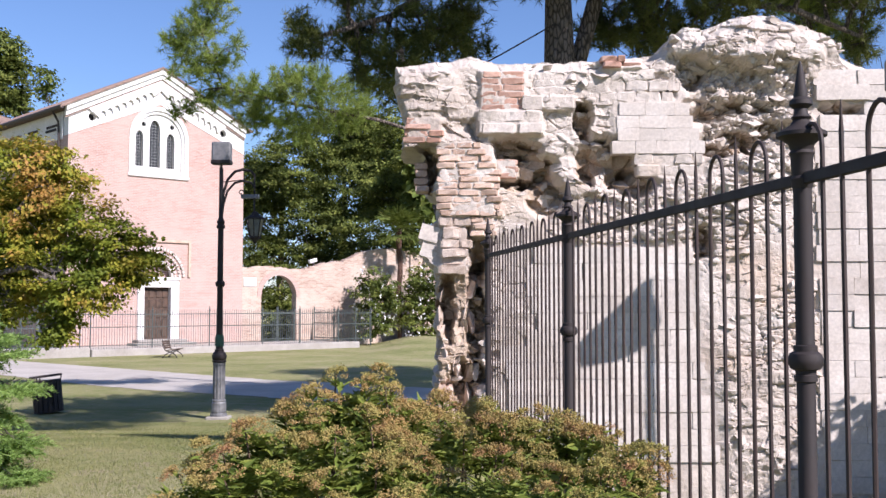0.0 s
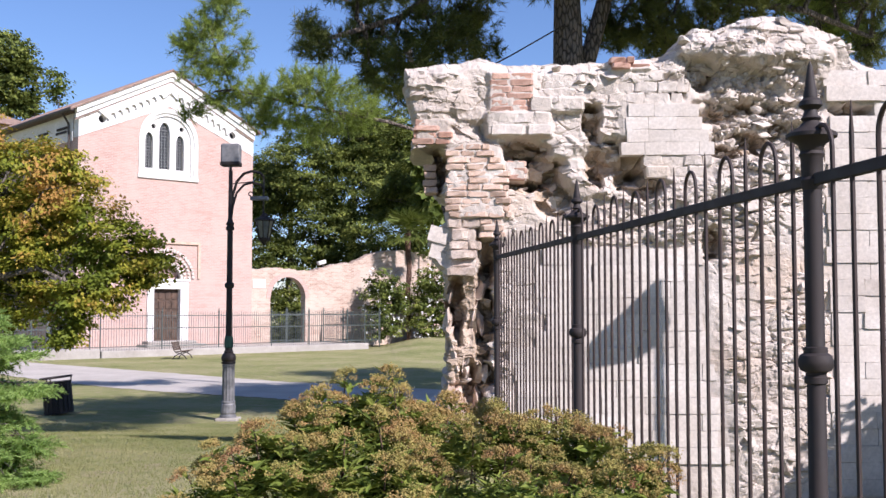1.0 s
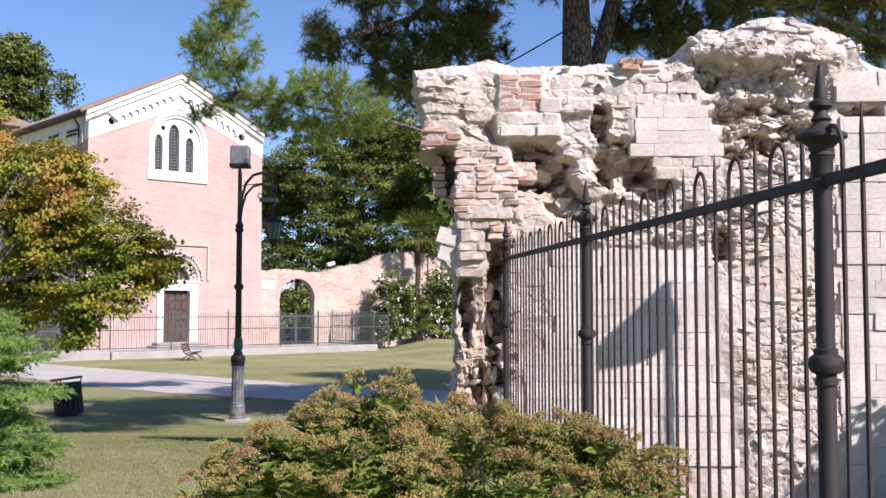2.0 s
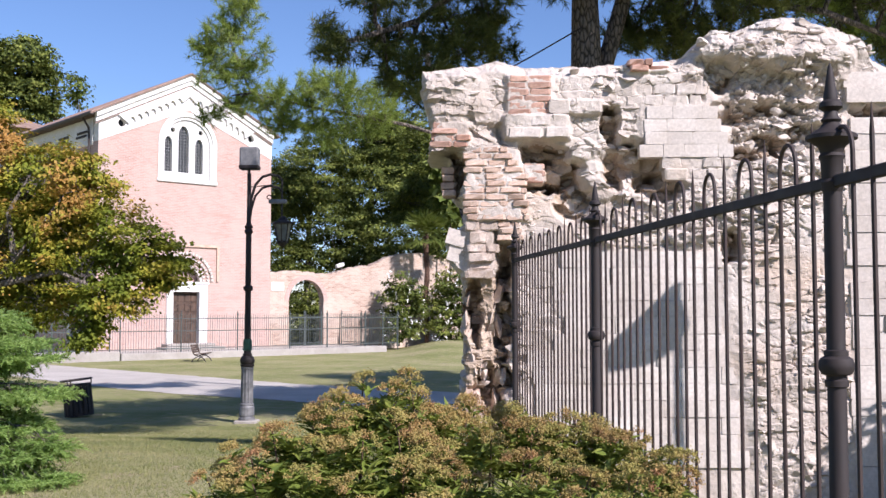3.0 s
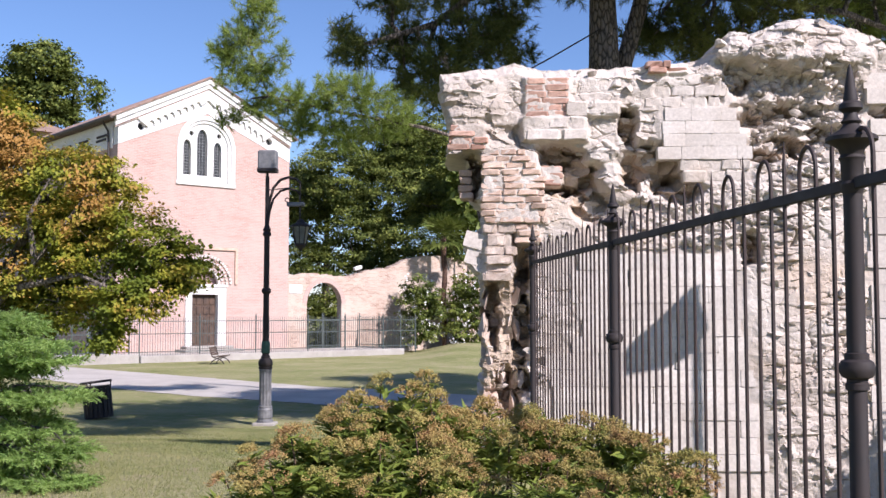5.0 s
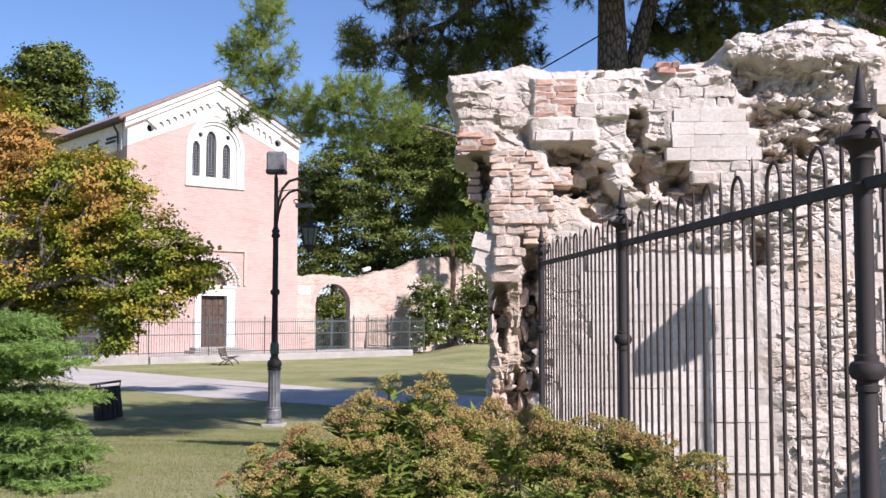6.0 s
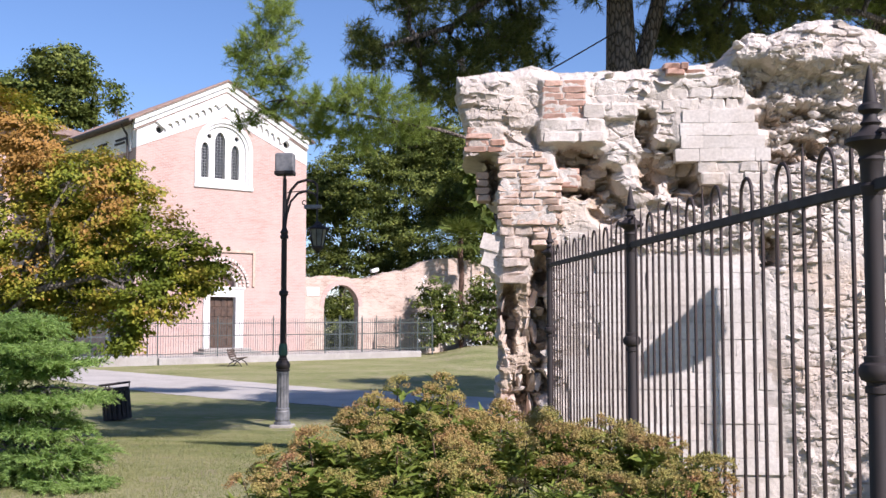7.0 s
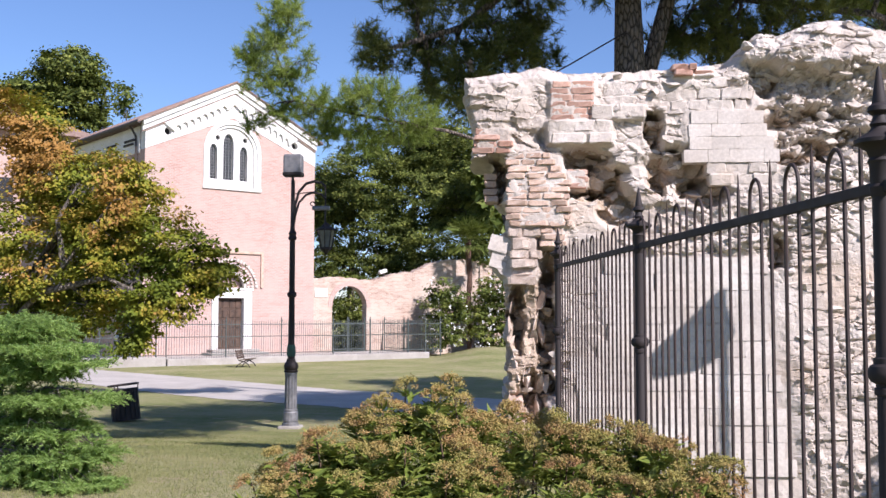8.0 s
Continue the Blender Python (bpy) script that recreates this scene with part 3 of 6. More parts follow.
# white gable: plain field, scalloped corbel table, brick line, cornice
SL = (APEX - EAVE) / MIDX
part("gable_band", slab(bmesh.new(), [(0, 10.9), (MIDX, 13.05), (CW, 10.9), (CW, EAVE), (MIDX, APEX), (0, EAVE)],
                        [arc(x, 11.93, 0.2, 0, 360, 15)[:-1] for x in (1.22, CW - 1.36)], -0.03, 0.5), M["white"], chapel, "white rendered gable band")
# a dark plate in each round opening paints the shade inside
for x in (1.22, CW - 1.36):
    part("oculus", box(bmesh.new(), x - 0.25, x + 0.25, 0.25, 0.29, 11.68, 12.18), M["dark"], chapel, "near-black plate for the shade inside a small round opening")
N_ARCH = 8
for side_ in (-1, 1):
    low = []
    for i in range(N_ARCH):
        xa, xb = 0.42 + i * 0.375, 0.42 + (i + 1) * 0.375     # from the apex outwards
        w_ = xb - xa
        for a in np.linspace(180, 0, 7):
            xx = (xa + xb) / 2 + 0.36 * w_ * math.cos(radians(a)) * 1.0
            low.append((MIDX + side_ * xx, APEX - 1.14 - SL * ((xa + xb) / 2) + 0.36 * w_ * math.sin(radians(a))))
        low.append((MIDX + side_ * (xb - 0.02), APEX - 1.28 - SL * (xb - 0.02)))
        low.append((MIDX + side_ * (xb + 0.02), APEX - 1.28 - SL * (xb + 0.02)))
    low = [(MIDX, APEX - 1.14)] + [(MIDX + side_ * 0.40, APEX - 1.28 - SL * 0.4)] + low
    top_ = [(MIDX + side_ * 4.0, APEX - 0.60 - SL * 4.0), (MIDX, APEX - 0.60)]
    part("corbel_table", slab(bmesh.new(), low + top_, [], -0.16, -0.03), M["white"], chapel, "row of little hanging arches")
for name, low, high, out, mat in (("string_course", 0.61, 0.52, -0.12, "pink_brick"), ("cornice", 0.52, 0.26, -0.20, "white"), ("upper_cornice", 0.26, 0.0, -0.30, "white")):
    for side_ in (-1, 1):
        e = 5.2
        part(name, prism(bmesh.new(), [(MIDX, APEX - low), (MIDX, APEX - high), (MIDX + side_ * e, APEX - high - SL * e), (MIDX + side_ * e, APEX - low - SL * e)], out, -0.03), M[name == "string_course" and "pink_brick" or "white"], chapel)


# roof: rows of half-round tiles on both slopes
def roof_slope(side_):
    bm = bmesh.new()
    e, rib = 5.55, 0.24
    n = int((CL + 0.7) / rib)
    for i in range(n):
        y = -0.4 + i * rib
        ring = [(y + rib * 0.5 + 0.5 * rib * math.cos(a), 0.07 * math.sin(a)) for a in np.linspace(math.pi, 0, 5)]
        a_ = [bm.verts.new((MIDX, yy, APEX + 0.06 + h)) for yy, h in ring]
        b_ = [bm.verts.new((MIDX + side_ * e, yy, APEX + 0.06 + h - SL * e)) for yy, h in ring]
        for q in range(4):
            bm.faces.new((a_[q], a_[q + 1], b_[q + 1], b_[q]))
    prism(bm, [(MIDX, APEX + 0.06), (MIDX, APEX), (MIDX + side_ * e, APEX - SL * e), (MIDX + side_ * e, APEX + 0.06 - SL * e)], -0.38, CL + 0.3)
    return bm


for side_ in (-1, 1):
    part("roof", roof_slope(side_), M["terracotta"], chapel, "terracotta tile roof slope")
part("gutter", tube(bmesh.new(), [(-0.5, -0.35, EAVE - 0.22), (-0.5, CL, EAVE - 0.22)], 0.11, 8), M["zinc"], chapel, "dark metal gutter")
part("soffit", box(bmesh.new(), -0.48, -0.05, -0.03, CL, EAVE - 0.28, EAVE - 0.22), M["dark_wood"], chapel)
part("downpipe", tube(bmesh.new(), [(-0.45, 0.9, EAVE - 0.3), (-0.16, 0.85, EAVE - 0.8), (-0.12, 0.85, EAVE - 1.6), (-0.12, 0.85, 0.2)], 0.06, 8), M["zinc"], chapel, "dark metal downpipe")
part("downpipe", tube(bmesh.new(), [(8.68, -0.07, EAVE - 1.6), (8.68, -0.07, 0.3)], 0.035, 6), M["stone"], chapel, "thin pale cable pipe")


# three-light window
def lancet(x0, x1, z0, z1):
    w, m_ = x1 - x0, (x0 + x1) / 2
    spring = z1 - w * 0.95
    left = [(x0 + w * 0.5 * (1 - math.cos(t)), spring + w * 0.95 * math.sin(t)) for t in np.linspace(0.0, math.pi / 2, 7)]
    right = [(2 * m_ - x, z) for x, z in left[:-1]][::-1]
    return [(x1, z0)] + [(x1, spring)] + right[::-1][1:] + [(m_, z1)] + left[:-1][::-1] + [(x0, z0)]


window = part("window", slab(bmesh.new(), [(3.46, 9.3), (6.67, 9.3)] + arc(5.065, 11.2, 1.605, 0, 180, 22),
                             [lancet(3.77, 4.22, 9.69, 11.58), lancet(4.57, 5.19, 9.69, 12.2), lancet(5.56, 6.03, 9.69, 11.58)]
                             + [arc(x, 11.93, 0.14, 0, 360, 8)[:-1] for x in (4.24, 5.88)], 0.12, 0.3), M["white"], chapel, "white stone window with three pointed lights")
part("sill", box(bmesh.new(), 3.3, 6.83, -0.1, 0.12, 9.12, 9.3, 0.02), M["white"], window)
for r0, r1, y0, y1, lo in ((1.5, 1.72, -0.06, 0.14, 9.3), (1.34, 1.5, 0.02, 0.16, 9.3)):
    ins = [(5.065 - r0, lo)] + arc(5.065, 11.2, r0, 180, 0, 22) + [(5.065 + r0, lo)]
    ous = [(5.065 - r1, lo)] + arc(5.065, 11.2, r1, 180, 0, 22) + [(5.065 + r1, lo)]
    part("moulding", ribbon(bmesh.new(), ins, ous, y0, y1), M["white"], window)
for x0, x1, z1 in ((3.72, 4.27, 11.6), (4.52, 5.24, 12.25), (5.51, 6.08, 11.6)):
    pane = part("pane", box(bmesh.new(), x0, x1, 0.29, 0.31, 9.65, z1), M["glass"], window, "dark leaded glass")
    bm = bmesh.new()
    for i in range(int((z1 - 9.65) / 0.16)):
        box(bm, x0, x1, 0.275, 0.288, 9.7 + i * 0.16, 9.716 + i * 0.16)
    for i in range(4):
        x = x0 + (x1 - x0) * (i + 0.5) / 4
        box(bm, x - 0.008, x + 0.008, 0.27, 0.284, 9.65, z1)
    part("lead", bm, M["grey_lead"], pane)
for x in (4.24, 5.88):
    part("pane", box(bmesh.new(), x - 0.16, x + 0.16, 0.302, 0.32, 11.78, 12.1), M["glass"], window)

window.location.x = -0.1

# portal
door = part("door", box(bmesh.new(), 4.3, 5.83, 0.2, 0.27, 0.62, 3.33), M["dark_wood"], chapel, "dark panelled oak double door")
for i in range(2):
    for j in range(5):
        for k in range(2):
            x, z = 4.34 + i * 0.76 + k * 0.36, 0.7 + j * 0.52
            part("panel", box(bmesh.new(), x, x + 0.3, 0.17, 0.21, z, z + 0.44, 0.03), M["dark_wood"], door)
part("door_frame", ribbon(bmesh.new(), [(4.3, 0.6), (4.3, 3.33), (5.83, 3.33), (5.83, 0.6)], [(3.93, 0.6), (3.93, 3.8), (6.3, 3.8), (6.3, 0.6)], -0.1, 0.2), M["white"], chapel, "white marble door frame")
part("lintel", box(bmesh.new(), 3.85, 6.38, -0.16, 0.12, 3.72, 3.86, 0.02), M["white"], chapel)
part("tympanum", slab(bmesh.new(), [(4.25, 3.86)] + [(5.9, 3.86)] + arc(5.075, 3.86, 0.8, 0, 180, 14), [], 0.3, 0.4), M["pink_brick"], chapel, "plain rendered tympanum")
portal = part("portal_arch", ribbon(bmesh.new(), arc(5.065, 3.86, 0.76, 0, 180, 18), arc(5.065, 3.86, 0.9, 0, 180, 18), -0.1, 0.1), M["ashlar"], chapel, "carved pale stone arch")
vou = shared("voussoir", box(bmesh.new(), -0.055, 0.055, -0.06, 0.03, -0.09, 0.09, 0.015), M["ashlar"], False)
for ring_, r, n in ((0, 1.02, 17), (1, 1.27, 21), (2, 1.52, 25)):
    for i in range(n):
        a = radians(4 + 172 * i / (n - 1))
        place("voussoir", vou, portal, (5.065 + r * math.cos(a), -0.03, 3.86 + r * math.sin(a)), (0, math.pi / 2 - a + (0.78 if ring_ == 1 else 0), 0), (1 + 0.25 * (ring_ == 2), 1, 0.85))
part("portal_hood", ribbon(bmesh.new(), [(3.3, 3.9), (3.3, 5.72), (6.85, 5.72), (6.85, 3.9)], [(3.14, 3.9), (3.14, 5.86), (7.0, 5.86), (7.0, 3.9)], -0.1, 0.02), M["pale_brick"], chapel, "squared moulded brick hood")
part("step", box(bmesh.new(), 3.4, 6.8, -1.2, -0.005, 0.3, 0.45, 0.03), M["stone"], chapel)
part("step", box(bmesh.new(), 3.7, 6.5, -0.7, -0.01, 0.452, 0.6, 0.03), M["stone"], chapel)
for ob in chapel.children:      # the portal stands a little off the middle of the front
    if ob.name.split(".")[0] in ("door", "door_frame", "lintel", "tympanum", "portal_arch", "portal_hood", "step"):
        ob.location.x = -0.1

# ---- the brick wall with an archway, beside the chapel ----
profile = [(10.2, 4.5), (11.5, 4.62), (13.0, 4.55), (14.4, 4.5), (15.3, 4.76), (16.0, 4.9), (16.6, 5.04), (17.4, 5.05), (18.2, 5.4), (18.8, 5.65), (20, 5.9), (21.6, 5.98), (23.5, 5.9), (25, 6.15), (28, 6.0), (33, 5.7)]
fine_top = []
for (xa, za), (xb, zb) in zip(profile, profile[1:]):
    for s in np.linspace(0, 1, 8, endpoint=False):
        fine_top.append((xa + (xb - xa) * s, za + (zb - za) * s + 0.12 * (float(hash2(xa * 10, s * 8)) - 0.5)))
arch_wall = part("wall_archway", slab(bmesh.new(), [(10.2, -0.2), (33, -0.2)] + fine_top[::-1], [[(11.5, 0.2), (13.93, 0.2), (13.93, 2.9)] + arc(12.715, 2.9, 1.215, 0, 180, 18)[1:-1] + [(11.5, 2.9)]], 0.06, 0.5), M["ruin_brick"])
arch_wall.matrix_world = CH
tagged(arch_wall, "weathered brick boundary wall with a round archway and broken top", "brick wall", kind="structure")
part("arch_ring", ribbon(bmesh.new(), arc(12.715, 2.9, 1.215, 0, 180, 20), arc(12.715, 2.9, 1.5, 0, 180, 20), 0.03, 0.3), M["pink_brick"], arch_wall, "brick arch ring")
part("plaque", box(bmesh.new(), 10.3, 11.15, 0.02, 0.08, 3.45, 3.95, 0.01), M["white"], arch_wall, "blank white stone plaque")
gate = thing("iron_gate", "grey-green double iron gate closing the brick archway", "gate", CH @ Matrix.Translation((11.5, 0.2, 0)))
gate_bar = shared("gate_bar", tube(bmesh.new(), [(0, 0, 0.32), (0, 0, 2.0), (0, 0, 2.12)], [0.012, 0.012, 0.002], 5), M["green_iron"])
for i in range(19):
    place("gate_bar", gate_bar, gate, (0.1 + i * 0.125, 0, 0))
for x in (0.05, 1.18, 1.26, 2.38):
    part("gate_post", tube(bmesh.new(), [(x, 0, 0.25), (x, 0, 2.2), (x, 0, 2.35)], [0.04, 0.04, 0.005], 6), M["green_iron"], gate)
for z in (0.45, 1.25, 1.95):
    part("gate_rail", box(bmesh.new(), 0.05, 2.38, -0.015, 0.015, z - 0.025, z + 0.025), M["green_iron"], gate)

# ---- terrace, kerb and railing round the chapel ----
terrace = part("terrace", box(bmesh.new(), -6, 15.2, -3.75, 0.1, -0.1, 0.3, 0.02), M["gravel"])
terrace.matrix_world = CH
tagged(terrace, "pale gravel terrace before the chapel", "terrace", kind="structure")
kerb = part("kerb", box(bmesh.new(), -0.5, 15.3, -4.2, -3.8, -0.1, 0.34, 0.03), M["stone"])
kerb.matrix_world = CH
tagged(kerb, "pale stone kerb under the chapel railing", "kerb", kind="structure")
part("kerb_return", box(bmesh.new(), 15.0, 15.3, -3.78, 0.0, -0.1, 0.34, 0.03), M["stone"], kerb)
parapet = part("low_wall", box(bmesh.new(), -4.6, -0.55, -4.15, -3.78, -0.1, 0.42, 0.03), M["stone"])
parapet.matrix_world = CH
tagged(parapet, "low grey stone wall under the iron railing", "low wall", kind="structure")
rail = thing("chapel_railing", "thin grey iron railing on a stone kerb", "railing", CH)
bar_me = shared("bar", tube(bmesh.new(), [(0, 0, 0.2), (0, 0, 1.98), (0, 0, 2.08)], [0.0115, 0.0115, 0.003], 5), M["green_iron"])
rpost_me = shared("railing_post", lathe(bmesh.new(), [(0.035, 0.1), (0.035, 2.1), (0.055, 2.12), (0.05, 2.18), (0.02, 2.2), (0.03, 2.24), (0.003, 2.36)], sides=8), M["green_iron"])
for i in range(133):
    place("bar", bar_me, rail, (-1.0 + i * 0.13, -4.0, 0.1))
for i in range(28):
    place("bar", bar_me, rail, (15.15, -3.8 + i * 0.13, 0.1))
for i in range(38):
    place("bar", bar_me, rail, (-6.4 + i * 0.14, -4.0, -0.1))
for x, y in [(-6.4, -4), (-3.7, -4), (-1.0, -4), (-0.5, -4), (2.62, -4), (5.75, -4), (8.9, -4), (11.3, -4), (13.9, -4), (15.15, -4), (16.25, -4), (15.15, -2.0), (15.15, -0.1)]:
    place("railing_post", rpost_me, rail, (x, y, 0))
for z in (0.5, 1.35, 1.95):
    part("long_rail", box(bmesh.new(), -6.4, 16.25, -4.014, -3.986, z - 0.02, z + 0.02), M["green_iron"], rail)
    part("long_rail", box(bmesh.new(), 15.136, 15.164, -3.98, -0.05, z - 0.02, z + 0.02), M["green_iron"], rail)
cam_box = thing("security_camera", "small white security camera on the brick wall top", "camera", CH @ Matrix.Translation((15.35, 0.3, 4.78)))
hb = box(bmesh.new(), -0.28, 0.28, -0.12, 0.12, 0.16, 0.38, 0.04)
hb.transform(Matrix.Rotation(radians(-15), 4, "Y"))
part("housing", hb, M["white"], cam_box)
part("bracket", box(bmesh.new(), -0.06, 0.06, -0.06, 0.06, -0.05, 0.2, 0.01), M["zinc"], cam_box)

# ---- the tall house behind the trees ----
house = thing("far_house", "tall pale pink house with a terracotta hipped roof", "house", Matrix.Translation((-36.3, 78, 0)) @ Matrix.Rotation(radians(43), 4, "Z"))
part("wall", box(bmesh.new(), -9, 4, 0, 9, 0, 16.5), M["pink_brick"], house)
hr = bmesh.new()
q = [hr.verts.new(p) for p in ((-9.7, -0.7, 16.5), (4.7, -0.7, 16.5), (4.7, 9.7, 16.5), (-9.7, 9.7, 16.5), (-5, 4.5, 18.9), (0, 4.5, 18.9))]
for f in ((0, 1, 5, 4), (1, 2, 5), (2, 3, 4, 5), (3, 0, 4), (3, 2, 1, 0)):
    hr.faces.new([q[i] for i in f])
part("roof", hr, M["terracotta"], house)
for x in (-7, -3, 1):
    for z in (6, 11):
        part("window", box(bmesh.new(), x - 0.5, x + 0.5, -0.05, 0.1, z, z + 1.9, 0.02), M["glass"], house)


# ---- lamp, bench and bin ----
M["grey_paint"] = painted("worn_grey_paint", (0.16, 0.16, 0.165), 0.5, 0.2, 0.35)
M["clear_glass"] = painted("frosted_lantern_glass", (0.13, 0.14, 0.13), 0.15, 0, 0.2)
M["tape"] = painted("green_tape", (0.02, 0.07, 0.05), 0.6)
lz = gz(-4.67, 21.67)
lamp = thing("street_lamp", "dark cast iron street lamp with a floodlight and hanging lantern", "street lamp", Matrix.Translation((-4.67, 21.67, lz)))
part("plinth", box(bmesh.new(), -0.23, 0.23, -0.23, 0.23, -0.2, 0.06, 0.02), M["stone"], lamp, "rough concrete plinth")
part("base", lathe(bmesh.new(), [(0.175, 0.05), (0.175, 0.11), (0.15, 0.115), (0.15, 0.14), (0.16, 0.16), (0.155, 0.33), (0.135, 0.36), (0.15, 0.37), (0.15, 0.40), (0.12, 0.41), (0.115, 1.12), (0.135, 1.125), (0.135, 1.16), (0.115, 1.17)], sides=16), M["grey_paint"], lamp, "grey painted fluted base")
part("base_collar", lathe(bmesh.new(), [(0.12, 1.168), (0.15, 1.18), (0.15, 1.21), (0.125, 1.22), (0.15, 1.25), (0.155, 1.31), (0.13, 1.37), (0.095, 1.40), (0.1, 1.43), (0.08, 1.45), (0.075, 1.5)], sides=16), M["iron"], lamp, "dark turned collar", True)
for i in range(12):
    a_ = 2 * math.pi * i / 12
    part("flute", tube(bmesh.new(), [(0.118 * math.cos(a_), 0.118 * math.sin(a_), 0.42), (0.114 * math.cos(a_), 0.114 * math.sin(a_), 1.12)], 0.014, 5), M["grey_paint"], lamp)
part("pole", lathe(bmesh.new(), [(0.066, 1.48), (0.060, 3.96), (0.09, 3.98), (0.09, 4.03), (0.07, 4.06), (0.09, 4.11), (0.065, 4.15), (0.048, 4.2), (0.042, 5.2), (0.04, 5.24)], sides=12), M["iron"], lamp, "", True)
part("collar", lathe(bmesh.new(), [(0.075, 2.75), (0.1, 2.78), (0.1, 2.84), (0.075, 2.87)], sides=12), M["iron"], lamp)
part("wrap", lathe(bmesh.new(), [(0.08, 1.5), (0.098, 1.52), (0.095, 1.68), (0.08, 1.75)], sides=10), M["tape"], lamp, "green tape wrap")
flood = part("floodlight", box(bmesh.new(), -0.2, 0.2, -0.1, 0.14, 5.33, 5.80, 0.03), M["grey_paint"], lamp, "square grey floodlight housing")
part("lower_edge", box(bmesh.new(), -0.21, 0.21, -0.115, 0.15, 5.325, 5.42, 0.02), M["iron"], flood)
part("yoke", box(bmesh.new(), -0.02, 0.02, -0.02, 0.02, 5.2, 5.34), M["iron"], flood)
for rise, r in ((5.22, 0.03), (4.98, 0.025)):
    w_ = 0.62
    pts = [(0.02, 0, rise - 0.75), (0.05, 0, rise - 0.5), (0.13, 0, rise - 0.22), (0.28, 0, rise - 0.05), (0.45, 0, rise), (w_, 0, rise - 0.04), (w_ + 0.08, 0, rise - 0.12)]
    part("arm", tube(bmesh.new(), pts, r, 8), M["iron"], lamp, "", True)
part("brace", tube(bmesh.new(), [(0.0, 0, 4.95), (0.5, 0, 5.0)], 0.012, 6), M["iron"], lamp)
part("bracket_plate", box(bmesh.new(), 0.42, 0.80, -0.05, 0.05, 4.60, 4.69, 0.015), M["grey_paint"], lamp)
sc = [(0.42 + 0.06 * math.cos(a) * (1 - a / 9), 0, 4.73 + 0.06 * math.sin(a) * (1 - a / 9)) for a in np.linspace(0, 5.2, 14)]
part("scroll", tube(bmesh.new(), sc, 0.012, 5), M["iron"], lamp)
part("hanger", tube(bmesh.new(), [(0.70, 0, 5.1), (0.70, 0, 4.5), (0.70, 0, 4.28)], 0.018, 6), M["iron"], lamp)
LX = 0.72
lantern = part("lantern", lathe(bmesh.new(), [(0.02, 4.34), (0.06, 4.31), (0.10, 4.25), (0.22, 4.20), (0.23, 4.17), (0.19, 4.16)], x=LX, sides=8), M["iron"], lamp, "glazed hanging lantern")
part("pane", lathe(bmesh.new(), [(0.185, 4.16), (0.115, 3.80)], x=LX, sides=8), M["clear_glass"], lantern, "frosted lantern glass")
for i in range(8):
    a = 2 * math.pi * i / 8
    part("glazing_bar", tube(bmesh.new(), [(LX + 0.19 * math.cos(a), 0.19 * math.sin(a), 4.17), (LX + 0.118 * math.cos(a), 0.118 * math.sin(a), 3.79)], 0.011, 4), M["iron"], lantern)
part("foot", lathe(bmesh.new(), [(0.12, 3.81), (0.125, 3.77), (0.06, 3.72), (0.02, 3.66)], x=LX, sides=8), M["iron"], lantern)

bench = thing("park_bench", "dark slatted park bench with curled iron legs", "bench", Matrix.Translation((-12.35, 47.5, 0.0)) @ Matrix.Rotation(radians(92), 4, "Z") @ Matrix.Scale(0.88, 4))
for i in range(5):
    part("seat_slat", box(bmesh.new(), -0.8, 0.8, -0.32 + i * 0.115, -0.225 + i * 0.115, 0.42 - 0.012 * i, 0.45 - 0.012 * i, 0.006), M["dark_wood"], bench)
for i in range(4):
    s_ = box(bmesh.new(), -0.8, 0.8, -0.015, 0.015, -0.045, 0.045, 0.006)
    s_.transform(Matrix.Translation((0, 0.30 + 0.035 * i, 0.50 + 0.11 * i)) @ Matrix.Rotation(radians(-15), 4, "X"))
    part("back_slat", s_, M["dark_wood"], bench)
for x in (-0.7, 0.7):
    part("leg", tube(bmesh.new(), [(x, -0.36, 0), (x, -0.25, 0.18), (x, -0.05, 0.3), (x, 0.2, 0.36), (x, 0.29, 0.45), (x, 0.42, 0.9)], 0.028, 6), M["iron"], bench)
    part("leg", tube(bmesh.new(), [(x, 0.38, 0), (x, 0.26, 0.16), (x, 0.05, 0.28), (x, -0.25, 0.42), (x, -0.36, 0.44)], 0.028, 6), M["iron"], bench)

bz = gz(-8.9, 22.8)
litter = thing("litter_bin", "black slatted iron litter bin leaning on the lawn", "litter bin", Matrix.Translation((-8.62, 22.8, bz - 0.02)) @ Matrix.Rotation(radians(-7), 4, "Y") @ Matrix.Scale(1.12, 4))
bar_b = shared("bin_slat", box(bmesh.new(), -0.035, 0.035, -0.006, 0.006, 0.04, 0.66, 0.003), M["iron"], False)
for i in range(18):
    a = 2 * math.pi * i / 18
    place("bin_slat", bar_b, litter, (0.27 * math.cos(a), 0.27 * math.sin(a), 0), (0, 0, a + math.pi / 2))
for z, r in ((0.06, 0.262), (0.62, 0.262)):
    part("hoop", lathe(bmesh.new(), [(r - 0.01, z), (r, z), (r, z + 0.05), (r - 0.01, z + 0.05)], sides=24), M["iron"], litter)
part("rim", tube(bmesh.new(), [(0.29 * math.cos(a), 0.29 * math.sin(a), 0.75) for a in np.linspace(0, 2 * math.pi, 25)], 0.022, 6), M["iron"], litter)
for a in (0.5, 2.6, 4.7):
    part("stay", tube(bmesh.new(), [(0.275 * math.cos(a), 0.275 * math.sin(a), 0.64), (0.288 * math.cos(a), 0.288 * math.sin(a), 0.75)], 0.012, 5), M["iron"], litter)
